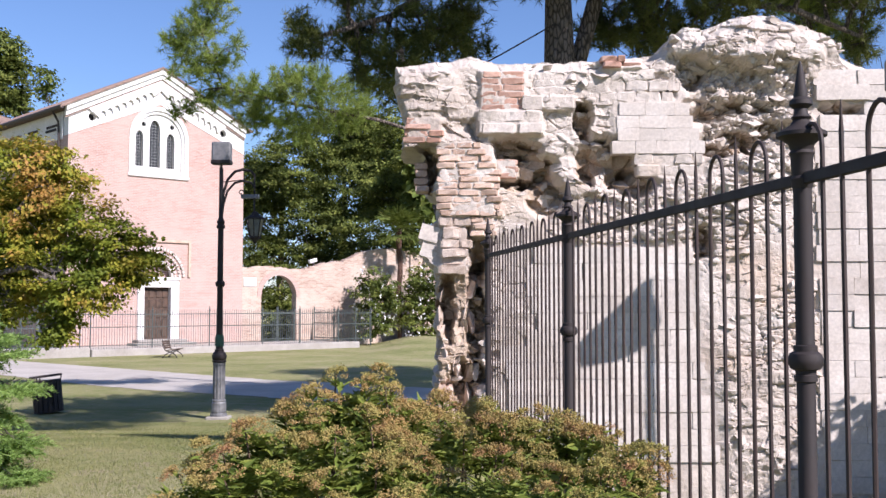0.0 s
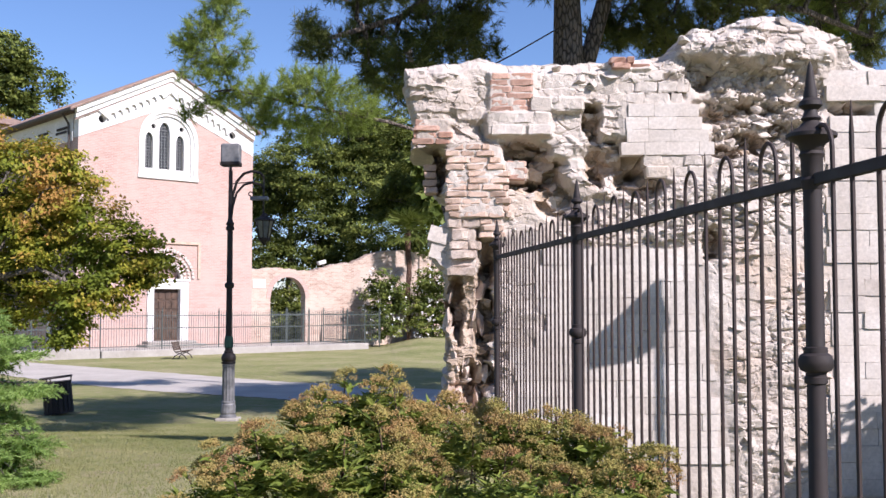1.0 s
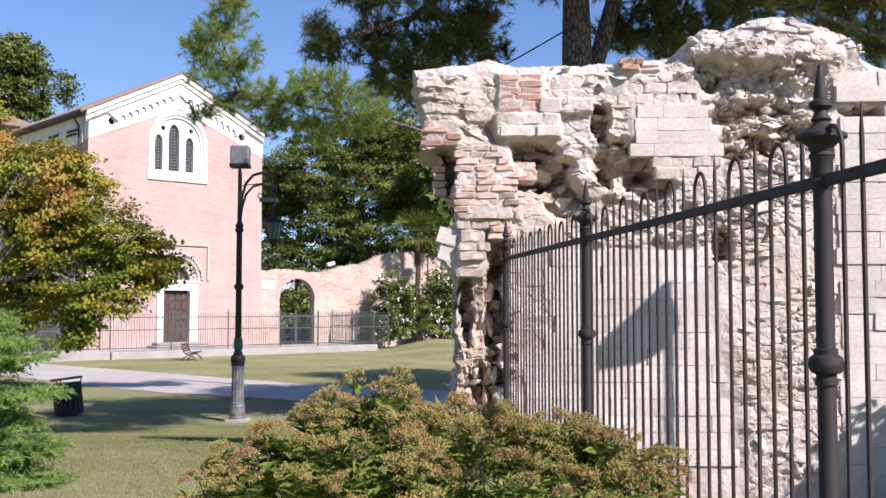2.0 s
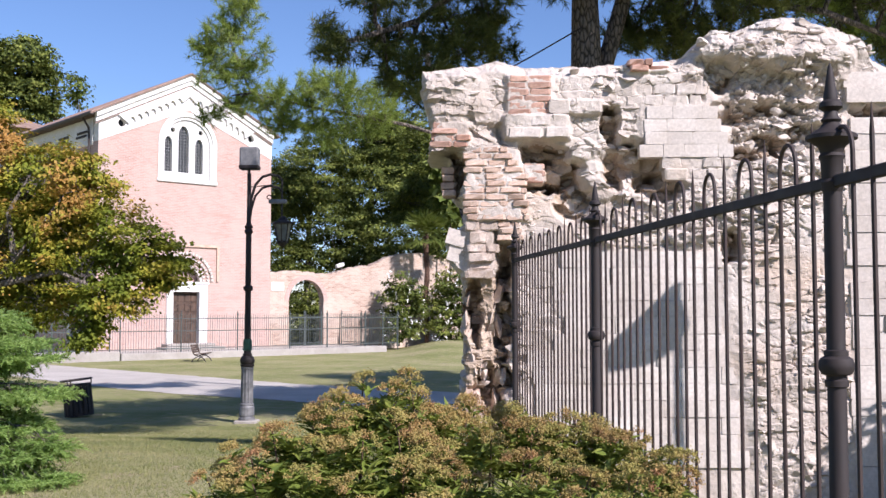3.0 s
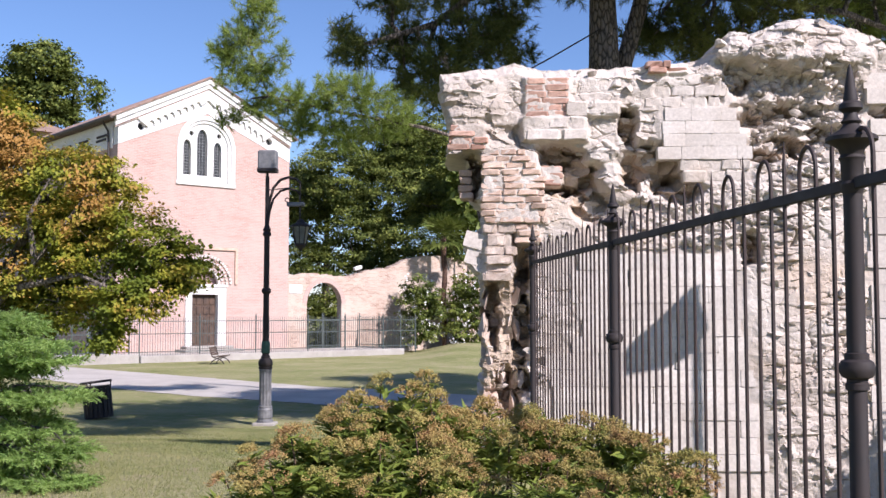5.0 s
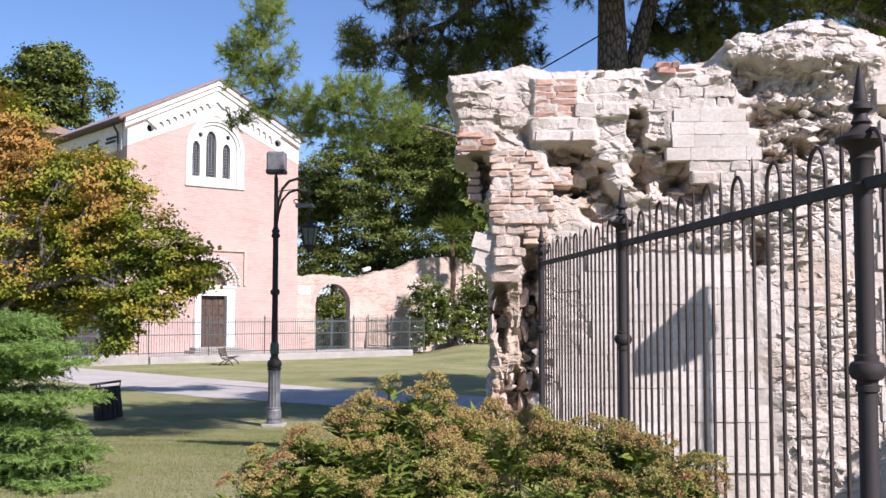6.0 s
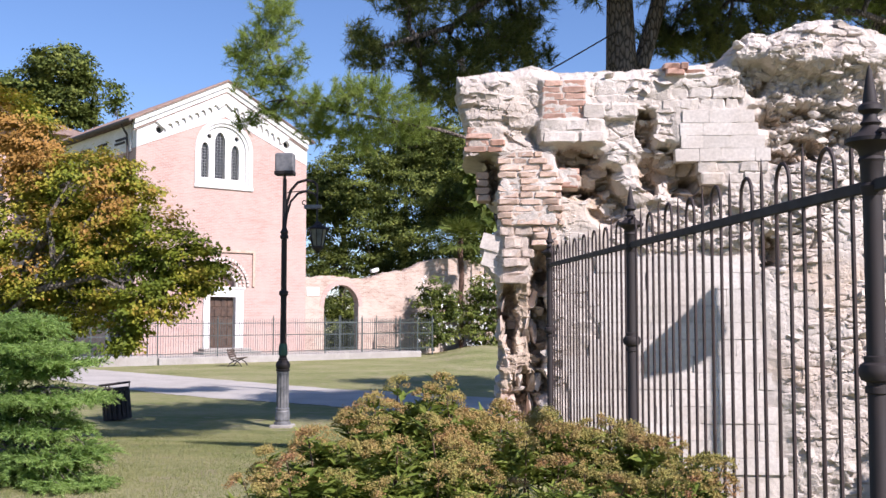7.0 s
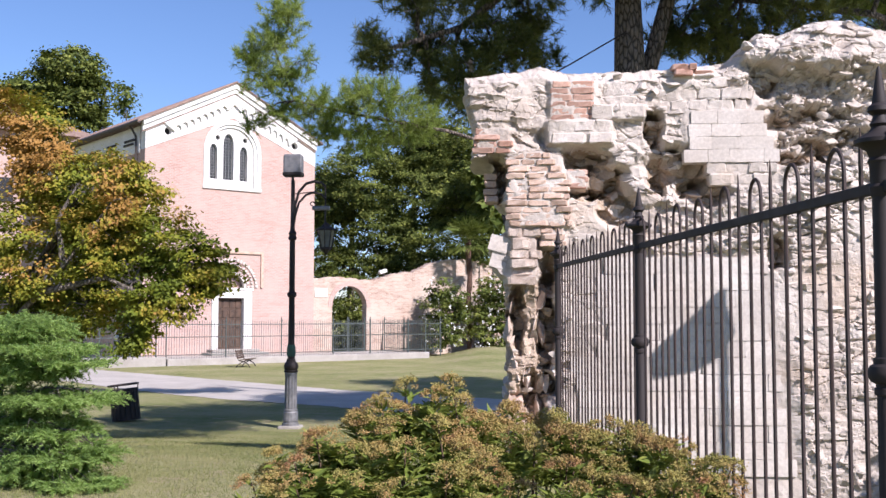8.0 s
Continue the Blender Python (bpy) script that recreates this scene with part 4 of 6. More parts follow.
part("liner", lathe(bmesh.new(), [(0.235, 0.05), (0.25, 0.6)], sides=18), M["dark"], litter, "dark inner liner")


# ---- plants ----
rng = np.random.default_rng(7)


def unit(v):
    return v / np.maximum(np.linalg.norm(v, axis=-1, keepdims=True), 1e-9)


def leaves_mesh(name, at, normal, along, length, width, fold=0.25, tri=False):
    """Leaves as bent blades: base, two sides, tip."""
    n = len(at)
    side = unit(np.cross(normal, along))
    along = unit(np.cross(side, normal))
    L, Wd = length[:, None], width[:, None]
    if tri:
        v = np.stack([at - side * Wd * 0.5, at + side * Wd * 0.5, at + along * L], 1)
        return mesh_np(name, v.reshape(-1, 3), np.arange(n * 3).reshape(-1, 3))
    mid = at + along * L * 0.5 - normal * Wd * fold
    v = np.stack([at, mid + side * Wd * 0.5 + normal * Wd * fold, at + along * L - normal * L * 0.12, mid - side * Wd * 0.5 + normal * Wd * fold], 1)
    return mesh_np(name, v.reshape(-1, 3), np.arange(n * 4).reshape(-1, 4))


def clumps_in(blobs, per, squash=1.0, shell=0.55):
    """Points spread over the outer part of a set of swellings, with their outward directions."""
    at, out = [], []
    for x, y, z, rx, rz in blobs:
        n = max(3, int(per * rx * rz))
        d = unit(rng.normal(size=(n, 3)))
        r = shell + (1.08 - shell) * rng.random((n, 1)) ** 0.7
        at.append(np.array([x, y, z]) + d * r * np.array([rx, rx * squash, rz]))
        out.append(d)
    return np.concatenate(at), np.concatenate(out)


def trunk_and_limbs(tree, base, top, radius, blobs, bark, bend=0.15, split=0.35, thin=0.12, stout=0.42, boughs=(), thick=0.2):
    """A tapered trunk, and a limb to every swelling of the crown."""
    base, top = np.array(base, float), np.array(top, float)
    line_ = []
    for s in np.linspace(0, 1, 9):
        p = base + (top - base) * s
        p[:2] += bend * np.array([math.sin(5 * s + base[0]), math.cos(4 * s + base[1])]) * s
        line_.append(p)
    rad = [radius * (1.25 if s == 0 else 1) * (1 - 0.72 * s) for s in np.linspace(0, 1, 9)]
    part("trunk", tube(bmesh.new(), line_, rad, 12), bark, tree, "", True)
    for k_, way in enumerate(boughs):
        part("bough", tube(bmesh.new(), way, list(np.linspace(radius * thick, radius * 0.08, len(way))), 8), bark, tree, "", True)
    forks = [np.array(way[i], float) + (np.array(way[i + 1], float) - np.array(way[i], float)) * s for way in boughs for i in range(len(way) - 1) for s in (0.25, 0.5, 0.75, 1.0)]
    for b in blobs:
        c = np.array(b[:3])
        span = np.linalg.norm(top - base)
        s = np.clip(((c - base) @ (top - base)) / span ** 2 - 0.18, split, 0.97)
        st = line_[int(round(s * 8))]
        if forks:
            st = min(forks + [st], key=lambda f_: np.linalg.norm(f_ - c))
        mid = st + (c - st) * 0.5 + np.array([0, 0, 0.1 * np.linalg.norm(c - st)])
        r0 = radius * (1 - 0.72 * s) * stout
        kink = 0.06 * np.linalg.norm(c - st) * rng.normal(size=3)
        bm = tube(bmesh.new(), [st, st + (mid - st) * 0.5 + kink, mid, mid + (c - mid) * 0.6 - kink * 0.6, c], [r0, r0 * 0.8, r0 * 0.6, r0 * 0.4, r0 * thin], 7)
        for _ in range(5):
            d = unit(rng.normal(size=3)) * np.array([b[3], b[3], b[4]]) * 0.9
            s0 = mid + (c - mid) * rng.random()
            tube(bm, [s0, s0 + d * 0.5 + 0.05 * rng.normal(size=3), c + d], [r0 * 0.35, r0 * 0.22, r0 * 0.06], 5)
        part("limb", bm, bark, tree, "", True)


def broad_tree(name, label, base, top, radius, blobs, leaf, bark, per, each, size, clump, squash=1.0, shell=0.55, droop=0.25, boughs=()):
    tree = thing(name, label, "tree")
    trunk_and_limbs(tree, base, top, radius, blobs, bark, boughs=boughs, thick=0.36)
    c, out = clumps_in(blobs, per, squash, shell)
    n = len(c) * each
    at = np.repeat(c, each, 0) + rng.normal(size=(n, 3)) * clump * np.array([1, 1, 0.34])
    nor = unit(np.repeat(out * 0.55 + 0.3 * rng.normal(size=out.shape), each, 0) + np.array([0, 0, 0.75]) + 0.38 * rng.normal(size=(n, 3)))
    along = unit(np.repeat(out, each, 0) + rng.normal(size=(n, 3)) - np.array([0, 0, droop]))
    L = size * (0.6 + 0.8 * rng.random(n))
    crown = obj("crown", leaves_mesh("crown", at, nor, along, L, L * 0.72), leaf, tree)
    crown["kind"] = "stuff"
    return tree


def needle_tree(name, label, base, top, radius, blobs, leaf, bark, per, needles, size, squash=1.0, shell=0.35, bend=0.15, boughs=()):
    """A pine: tufts of long needles at the ends of twigs."""
    tree = thing(name, label, "tree")
    trunk_and_limbs(tree, base, top, radius, blobs, bark, bend, 0.72, 0.12, 0.2, boughs)
    c, out = clumps_in(blobs, per, squash, shell)
    aim = unit(out * 0.8 + np.array([0, 0, 0.35]) + 0.5 * rng.normal(size=out.shape))
    n = len(c) * needles
    twig = np.repeat(c, needles, 0)
    a = np.repeat(aim, needles, 0)
    along = unit(a * 0.75 + rng.normal(size=(n, 3)) * 0.62)
    at = twig + a * (rng.random((n, 1)) - 0.5) * size * 1.6
    L = size * (0.65 + 0.6 * rng.random(n))
    nor = unit(rng.normal(size=(n, 3)))
    crown = obj("crown", leaves_mesh("crown", at, nor, along, L, np.full(n, size * 0.085), tri=True), leaf, tree)
    crown["kind"] = "stuff"
    # the twigs that carry the tufts
    keep = c[:: 3]
    k = len(keep)
    tw = obj("twig", leaves_mesh("twig", keep - aim[::3] * size * 2.2, unit(rng.normal(size=(k, 3))), aim[::3], np.full(k, size * 2.6), np.full(k, 0.02), tri=True), bark, tree)
    tw["kind"] = "stuff"
    return tree


def bark_build(dark, light, scale):
    def build(n, l, b):
        v = world_pos(n)
        mp = n.new("ShaderNodeMapping")
        mp.inputs["Scale"].default_value = (1, 1, 0.35)
        l.new(v, mp.inputs[0])
        vor = n.new("ShaderNodeTexVoronoi")
        vor.feature = "DISTANCE_TO_EDGE"
        vor.inputs["Scale"].default_value = scale
        l.new(mp.outputs[0], vor.inputs["Vector"])
        f = noise_tex(n, l, mp.outputs[0], scale * 3, 5)
        col = ramp(n, l, vor.outputs["Distance"], [(0.0, dark), (0.2, light)])
        l.new(mixed(n, l, 0.7, col, ramp(n, l, f, [(0.3, (0.6, 0.6, 0.6)), (0.7, (1.2, 1.2, 1.2))]), "MULTIPLY"), b.inputs["Base Color"])
        b.inputs["Roughness"].default_value = 0.95
        bumped(n, l, b, vor.outputs["Distance"], 1.0, 0.06)
    return build


M["pine_bark"] = material("plated_pine_bark", bark_build((0.025, 0.02, 0.017), (0.19, 0.155, 0.13), 15))
M["grey_bark"] = material("grey_bark", bark_build((0.06, 0.05, 0.04), (0.20, 0.17, 0.14), 14))
M["pine_dark"] = foliage("dark_pine_needles", [(0.1, (0.032, 0.044, 0.016)), (0.5, (0.085, 0.105, 0.03)), (0.9, (0.21, 0.22, 0.065))], (0.2, 0.23, 0.04), 0.3)
M["pine_light"] = foliage("bright_pine_needles", [(0.1, (0.11, 0.165, 0.035)), (0.5, (0.21, 0.285, 0.065)), (0.9, (0.36, 0.42, 0.13))], (0.46, 0.52, 0.1), 0.5)
M["leaf_dark"] = foliage("dark_green_leaves", [(0.1, (0.022, 0.034, 0.010)), (0.5, (0.10, 0.13, 0.027)), (0.9, (0.27, 0.295, 0.065))], (0.18, 0.22, 0.04), 0.2)
M["leaf_autumn"] = foliage("yellowing_leaves", [(0.1, (0.05, 0.08, 0.012)), (0.45, (0.15, 0.185, 0.022)), (0.68, (0.30, 0.28, 0.035)), (0.92, (0.38, 0.21, 0.06))], (0.42, 0.40, 0.04), 0.25, each=0.25, patch_scale=0.9, contrast=2.4, dry=(3.4, 5.4, 0.38))
M["leaf_juniper"] = foliage("juniper_sprays", [(0.1, (0.13, 0.20, 0.06)), (0.5, (0.26, 0.38, 0.11)), (0.9, (0.40, 0.52, 0.18))], (0.45, 0.6, 0.15), 0.5, patch_scale=3)
M["leaf_bush"] = foliage("glossy_shrub_leaves", [(0.1, (0.075, 0.115, 0.022)), (0.5, (0.16, 0.21, 0.04)), (0.85, (0.25, 0.275, 0.06)), (1.0, (0.42, 0.40, 0.14))], (0.35, 0.38, 0.06), 0.3, 0.5, patch_scale=4)
M["seed_heads"] = foliage("tan_seed_heads", [(0.1, (0.30, 0.285, 0.08)), (0.4, (0.38, 0.315, 0.105)), (0.72, (0.41, 0.275, 0.11)), (1.0, (0.35, 0.175, 0.10))], (0.42, 0.33, 0.12), 0.25, 0.85, each=0.12, patch_scale=6, contrast=2.4)
M["palm"] = foliage("palm_fronds", [(0.1, (0.06, 0.09, 0.025)), (0.5, (0.12, 0.16, 0.035)), (0.9, (0.22, 0.25, 0.07))], (0.25, 0.3, 0.05), 0.25)
M["palm_bark"] = material("shaggy_palm_bark", bark_build((0.04, 0.022, 0.015), (0.17, 0.095, 0.065), 20))
M["petal"] = painted("white_petals", (0.8, 0.78, 0.76), 0.6, 0, 0.05)
M["twig"] = painted("brown_twig", (0.12, 0.075, 0.045), 0.8)

# swellings of the crowns: x, y, z, half width, half height
PINE_WEST = [
    (-2.13, 17, 6.69, 0.42, 0.3), (-2.45, 17, 7.03, 0.22, 0.22), (-1.51, 18, 7.14, 0.44, 0.49),
    (-0.9, 17.5, 6.48, 0.57, 0.48), (-0.33, 18, 7.09, 0.74, 0.54), (-0.95, 18.5, 6.21, 0.3, 0.22),
    (0.32, 19, 7.56, 0.52, 0.42), (0.58, 19, 7.09, 0.42, 0.19), (-1.42, 18, 6.4, 0.25, 0.2),
    (-0.33, 18, 8.27, 1.48, 0.59), (1.36, 17, 8.4, 1.67, 0.56), (-1.71, 17, 7.75, 0.56, 0.37),
]
PINE_EAST = [
    (3.02, 19, 7.51, 0.52, 0.47), (3.7, 18.5, 7.47, 0.61, 0.56), (4.39, 18, 7.28, 0.59, 0.44),
    (5.03, 17.5, 7.48, 0.86, 0.24), (7.8, 19, 7.2, 0.29, 0.42),
    (4.0, 18.5, 6.97, 0.51, 0.2), (4.09, 18, 8.56, 1.97, 0.69), (7.63, 18, 8.07, 1.18, 0.59),
]
MAPLE = [
    (-7.93, 17, 3.39, 1.21, 1.11), (-7.47, 17, 4.69, 0.84, 0.56), (-6.53, 16.5, 4.62, 0.54, 0.45),
    (-6.13, 16.4, 4.2, 0.54, 0.45), (-5.61, 16.2, 3.6, 0.62, 0.49), (-5.13, 16.2, 3.25, 0.55, 0.4),
    (-6.44, 16.5, 3.0, 0.81, 0.5), (-5.63, 16, 2.54, 0.52, 0.35), (-5.94, 16, 2.21, 0.31, 0.26),
    (-4.82, 16.2, 3.12, 0.28, 0.27), (-4.75, 16.2, 3.0, 0.34, 0.28), (-5.3, 16.1, 2.75, 0.45, 0.3), (-6.0, 16.0, 1.95, 0.24, 0.26), (-6.6, 16.2, 3.75, 0.6, 0.45), (-7.31, 17.5, 3.8, 0.67, 0.48), (-7.84, 17, 2.37, 0.84, 0.56),
    (-6.85, 16.4, 2.37, 0.45, 0.27), (-8.03, 17, 5.06, 0.56, 0.46), (-8.21, 17, 5.52, 0.56, 0.37),
    (-8.49, 17, 5.85, 0.56, 0.37),
]
LIGHT_PINE = [
    (-5.93, 25, 9.14, 0.66, 0.57), (-6.13, 25, 8.25, 0.57, 0.57), (-4.98, 24.5, 8.6, 0.19, 0.29),
    (-5.84, 25.5, 7.53, 0.5, 0.42), (-4.93, 25.5, 7.6, 0.7, 0.5), (-3.88, 25, 7.77, 0.71, 0.49),
    (-3.06, 25, 7.7, 0.71, 0.55), (-2.49, 25.5, 7.18, 0.77, 0.56), (-4.75, 26, 7.13, 0.64, 0.43),
    (-3.61, 25.5, 6.9, 0.84, 0.5), (-5.45, 25, 8.3, 0.42, 0.36), (-6.55, 25, 8.85, 0.36, 0.42), (-5.6, 24.8, 9.85, 0.6, 0.45), (-6.71, 26, 7.28, 0.31, 0.23), (-2.05, 26, 7.77, 0.57, 0.43),
]
BROAD_A = [
    (-13.51, 74, 8.08, 1.62, 3.23), (-12.7, 74, 12.73, 1.46, 2.02), (-10.39, 72, 11.86, 2.36, 2.36), (-12.4, 73, 10.9, 1.9, 2.0),
    (-9.6, 72, 7.53, 2.75, 2.36), (-11.79, 71, 5.71, 1.75, 1.16), (-10.58, 72, 3.2, 2.36, 1.97),
    (-13.91, 74, 10.91, 1.21, 2.43), (-10.76, 67, 1.13, 1.83, 1.46), (-10.55, 68, 2.78, 1.49, 1.11),
]
BROAD_B = [
    (-8.26, 76, 14.46, 2.49, 2.08), (-6.54, 73, 10.79, 3.19, 3.19), (-7.34, 73, 6.41, 2.39, 1.6),
    (-9.06, 74, 10.1, 2.02, 2.43), (-5.98, 76, 14.88, 2.08, 1.66),
]
BROAD_C = [
    (-3.3, 72, 13.04, 2.16, 2.36), (-4.3, 73, 11.6, 2.4, 2.4), (-5.4, 74, 13.4, 2.2, 2.0), (-6.4, 74, 15.2, 1.8, 1.3), (-4.4, 74, 15.4, 2.0, 1.5), (-2.0, 72, 11.0, 1.9, 2.0), (-1.5, 70, 12.6, 1.9, 1.8), (-1.68, 70, 9.68, 1.72, 3.06), (-4.3, 69, 6.94, 2.64, 1.89),
    (-2.22, 69, 6.18, 1.89, 1.32), (-3.54, 69, 9.96, 1.89, 1.89), (-0.55, 72, 11.86, 1.57, 3.15),
]
FAR_A = [
    (-42.29, 88, 22.15, 2.4, 2.16), (-39.16, 88, 24.07, 2.4, 2.16), (-37.48, 88, 21.91, 1.54, 2.16),
    (-40.36, 88, 20.22, 2.89, 2.16), (-37, 88, 19.5, 1.06, 0.77), (-43.97, 88, 20.7, 1.92, 2.4),
]
FAR_B = [
    (-36.9, 95, 23.2, 0.88, 1.14), (-36.8, 95, 21.91, 0.73, 0.93), (-37.15, 95, 24.24, 0.47, 0.73),
]
JUNIPER = [
    (-4.32, 9, 2.24, 0.37, 0.12), (-4.01, 8.8, 2.07, 0.41, 0.06), (-4.3, 9, 1.87, 0.42, 0.11),
    (-3.82, 8.7, 1.64, 0.45, 0.05), (-4.22, 9, 1.62, 0.39, 0.1), (-4.2, 9, 1.4, 0.42, 0.08),
    (-3.83, 8.6, 1.37, 0.33, 0.04), (-3.73, 8.6, 1.18, 0.42, 0.06), (-4.08, 8.7, 1.05, 0.43, 0.11),
    (-3.6, 8.4, 0.98, 0.34, 0.06), (-3.56, 8.7, 1.67, 0.15, 0.03), (-4.2, 8.7, 0.79, 0.48, 0.14),
    (-3.69, 8.4, 0.8, 0.41, 0.08), (-4.49, 9.2, 2.01, 0.3, 0.2), (-4.44, 9.2, 1.25, 0.35, 0.25),
    (-3.5, 8.5, 1.27, 0.19, 0.03), (-3.35, 8.3, 0.88, 0.15, 0.04), (-3.73, 8.7, 1.95, 0.29, 0.03),
]
OLEANDER_A = [
    (-4.3, 62.3, 3.9, 0.8, 0.8), (-4.5, 62.3, 2.5, 0.85, 1.2), (-3.65, 62.0, 2.4, 0.9, 1.2),
    (-4.1, 62.0, 1.2, 1.1, 0.8), (-3.4, 62.3, 3.3, 0.6, 0.9),
]
OLEANDER_B = [
    (-1.3, 64.6, 3.9, 1.0, 0.95), (-1.8, 64.6, 2.4, 0.95, 1.2), (-0.8, 64.4, 2.3, 1.1, 1.3),
    (-1.3, 64.4, 1.1, 1.4, 0.7), (-0.4, 64.6, 3.3, 0.9, 1.3),
]
SPIKY = [
    (-1.41, 66, 11.43, 0.94, 1.62), (-1.15, 66, 9.26, 0.87, 1.44),
]
BUSH = [
    (-0.38, 4.8, 1.93, 0.16, 0.1), (-0.58, 4.7, 1.85, 0.15, 0.09), (-0.22, 4.8, 1.84, 0.16, 0.09),
    (-0.74, 4.6, 1.77, 0.15, 0.09), (-0.93, 4.5, 1.66, 0.16, 0.09), (-1.09, 4.4, 1.57, 0.13, 0.08),
    (-0.73, 4.4, 1.63, 0.22, 0.14), (-0.4, 4.5, 1.71, 0.25, 0.15), (-0.06, 4.8, 1.7, 0.24, 0.13),
    (0.24, 5.1, 1.71, 0.24, 0.14), (0.49, 5.1, 1.66, 0.22, 0.14), (0.71, 4.9, 1.66, 0.19, 0.12),
    (0.83, 4.5, 1.64, 0.12, 0.1), (0.27, 4.3, 1.6, 0.28, 0.12), (0.59, 4.2, 1.6, 0.23, 0.09),
    (-0.19, 4.2, 1.6, 0.28, 0.11), (0.24, 5.2, 1.81, 0.1, 0.07), (-0.07, 5.1, 1.87, 0.09, 0.06),
]

broad_tree("maple_tree", "leaning maple with yellowing green and orange leaves", (-9.6, 17.0, gz(-9.6, 17) - 0.1), (-7.4, 16.9, 4.4), 0.17, MAPLE, M["leaf_autumn"], M["grey_bark"], 150, 95, 0.064, 0.12, 0.9, 0.5,
           boughs=[[(-8.9, 16.9, 1.8), (-7.5, 16.2, 2.8), (-6.85, 16.0, 3.5), (-6.4, 16.1, 4.2)], [(-7.5, 16.2, 2.75), (-6.4, 15.9, 2.95), (-5.6, 15.9, 2.6)], [(-7.2, 16.2, 3.0), (-7.3, 16.1, 3.9), (-7.0, 16.3, 4.6)]])
# unseen pine crowns added above the view, placed to shade the lawn and the path
HIGH_PINE = [(3.2, 16.5, 10.4, 2.0, 0.9), (6.4, 16.2, 9.9, 2.0, 0.8), (4.8, 19.5, 10.6, 2.0, 0.9), (7.2, 18.0, 10.2, 2.0, 0.8), (8.6, 20.0, 10.4, 2.0, 0.8)]
SHADE_PINE = [(2.2, 11.0, 9.8, 1.3, 0.7), (2.7, 13.0, 10.0, 1.2, 0.7), (1.5, 13.4, 9.8, 1.2, 0.7), (4.5, 15.8, 10.4, 1.6, 0.8), (6.2, 15.8, 10.6, 1.5, 0.8), (7.8, 15.8, 10.6, 1.6, 0.8), (3.4, 16.4, 10.2, 1.5, 0.8), (5.6, 18.0, 10.8, 1.7, 0.8), (7.6, 18.2, 10.8, 1.6, 0.8), (9.2, 18.0, 10.8, 1.6, 0.8), (4.6, 20.2, 10.8, 1.6, 0.8), (6.4, 20.4, 11.0, 1.8, 0.8), (8.4, 20.2, 11.0, 1.8, 0.8), (10.2, 20.0, 11.0, 1.8, 0.8), (7.2, 22.0, 11.2, 1.6, 0.7), (9.2, 22.0, 11.2, 1.7, 0.7)]
BACK_PINE = [(7.0, 26.6, 11.8, 1.6, 0.7), (8.8, 26.2, 11.8, 1.9, 0.8), (10.6, 25.6, 11.8, 1.9, 0.8), (8.4, 24.4, 11.6, 1.6, 0.7), (10.2, 23.8, 11.6, 1.7, 0.7), (9.6, 28.0, 12.2, 1.8, 0.8), (12.0, 24.4, 11.8, 1.7, 0.8)]


def shade_crown(tree, blobs):
    """Dense unseen boughs added to keep the sun off the ground."""
    c_, _ = clumps_in(blobs, 170, 1.0, 0.2)
    n_ = len(c_) * 14
    up_ = obj("upper_crown", leaves_mesh("upper_crown", np.repeat(c_, 14, 0) + 0.13 * rng.normal(size=(n_, 3)), unit(rng.normal(size=(n_, 3)) + np.array([0, 0, 0.5])), unit(rng.normal(size=(n_, 3))), np.full(n_, 0.22), np.full(n_, 0.06)), M["pine_dark"], tree)
    up_["kind"] = "stuff"


big_pine = needle_tree("pine_tree", "tall dark pine with a stout plated trunk", (2.22, 18, gz(2, 18) - 0.1), (1.98, 18, 10.5), 0.5, PINE_WEST + PINE_EAST + HIGH_PINE, M["pine_dark"], M["pine_bark"], 420, 46, 0.17, 1.4, 0.2, bend=0.03,
                       boughs=[[(2.2, 18, 8.7), (0.4, 18.1, 8.5), (-0.9, 17.8, 7.4), (-2.1, 17.1, 6.85)], [(2.4, 18, 8.7), (4.0, 18.3, 8.0), (6.0, 17.4, 7.4), (7.7, 18.8, 7.3)]])
part("fork", tube(bmesh.new(), [(2.1, 18.1, 4.6), (2.2, 18.15, 5.6), (2.42, 18.2, 6.75), (2.68, 18.25, 7.65), (3.2, 18.3, 9.6)], [0.16, 0.17, 0.15, 0.14, 0.1], 10), M["pine_bark"], big_pine, "", True)
shade_crown(big_pine, SHADE_PINE)
# boughs that carry the added shade crown, also above the view
for b in SHADE_PINE[::2]:
    part("bough", tube(bmesh.new(), [(2.1, 18, 8.8), ((2.1 + b[0]) / 2, (18 + b[1]) / 2, 9.9), b[:3]], [0.14, 0.1, 0.03], 7), M["pine_bark"], big_pine, "", True)
# a whole pine added out of view; its crown shades the far lawn
back_pine = needle_tree("pine_tree", "unseen dark pine added behind the ruin to shade the far lawn", (9.2, 26.0, gz(9.2, 26) - 0.1), (9.2, 26.0, 12.5), 0.3, BACK_PINE, M["pine_dark"], M["pine_bark"], 150, 40, 0.24, 1.0, 0.2)
shade_crown(back_pine, BACK_PINE)
needle_tree("pine_tree", "bright green pine with open sprays of long needles", (1.2, 26.5, -0.1), (-1.2, 26.2, 9.5), 0.26, LIGHT_PINE, M["pine_light"], M["pine_bark"], 230, 44, 0.19, 1.0, 0.15,
            boughs=[[(0.6, 26.3, 6.4), (-1.6, 25.7, 7.0), (-3.6, 25.2, 7.3), (-5.4, 25.1, 7.7), (-5.9, 25.0, 9.0)]])
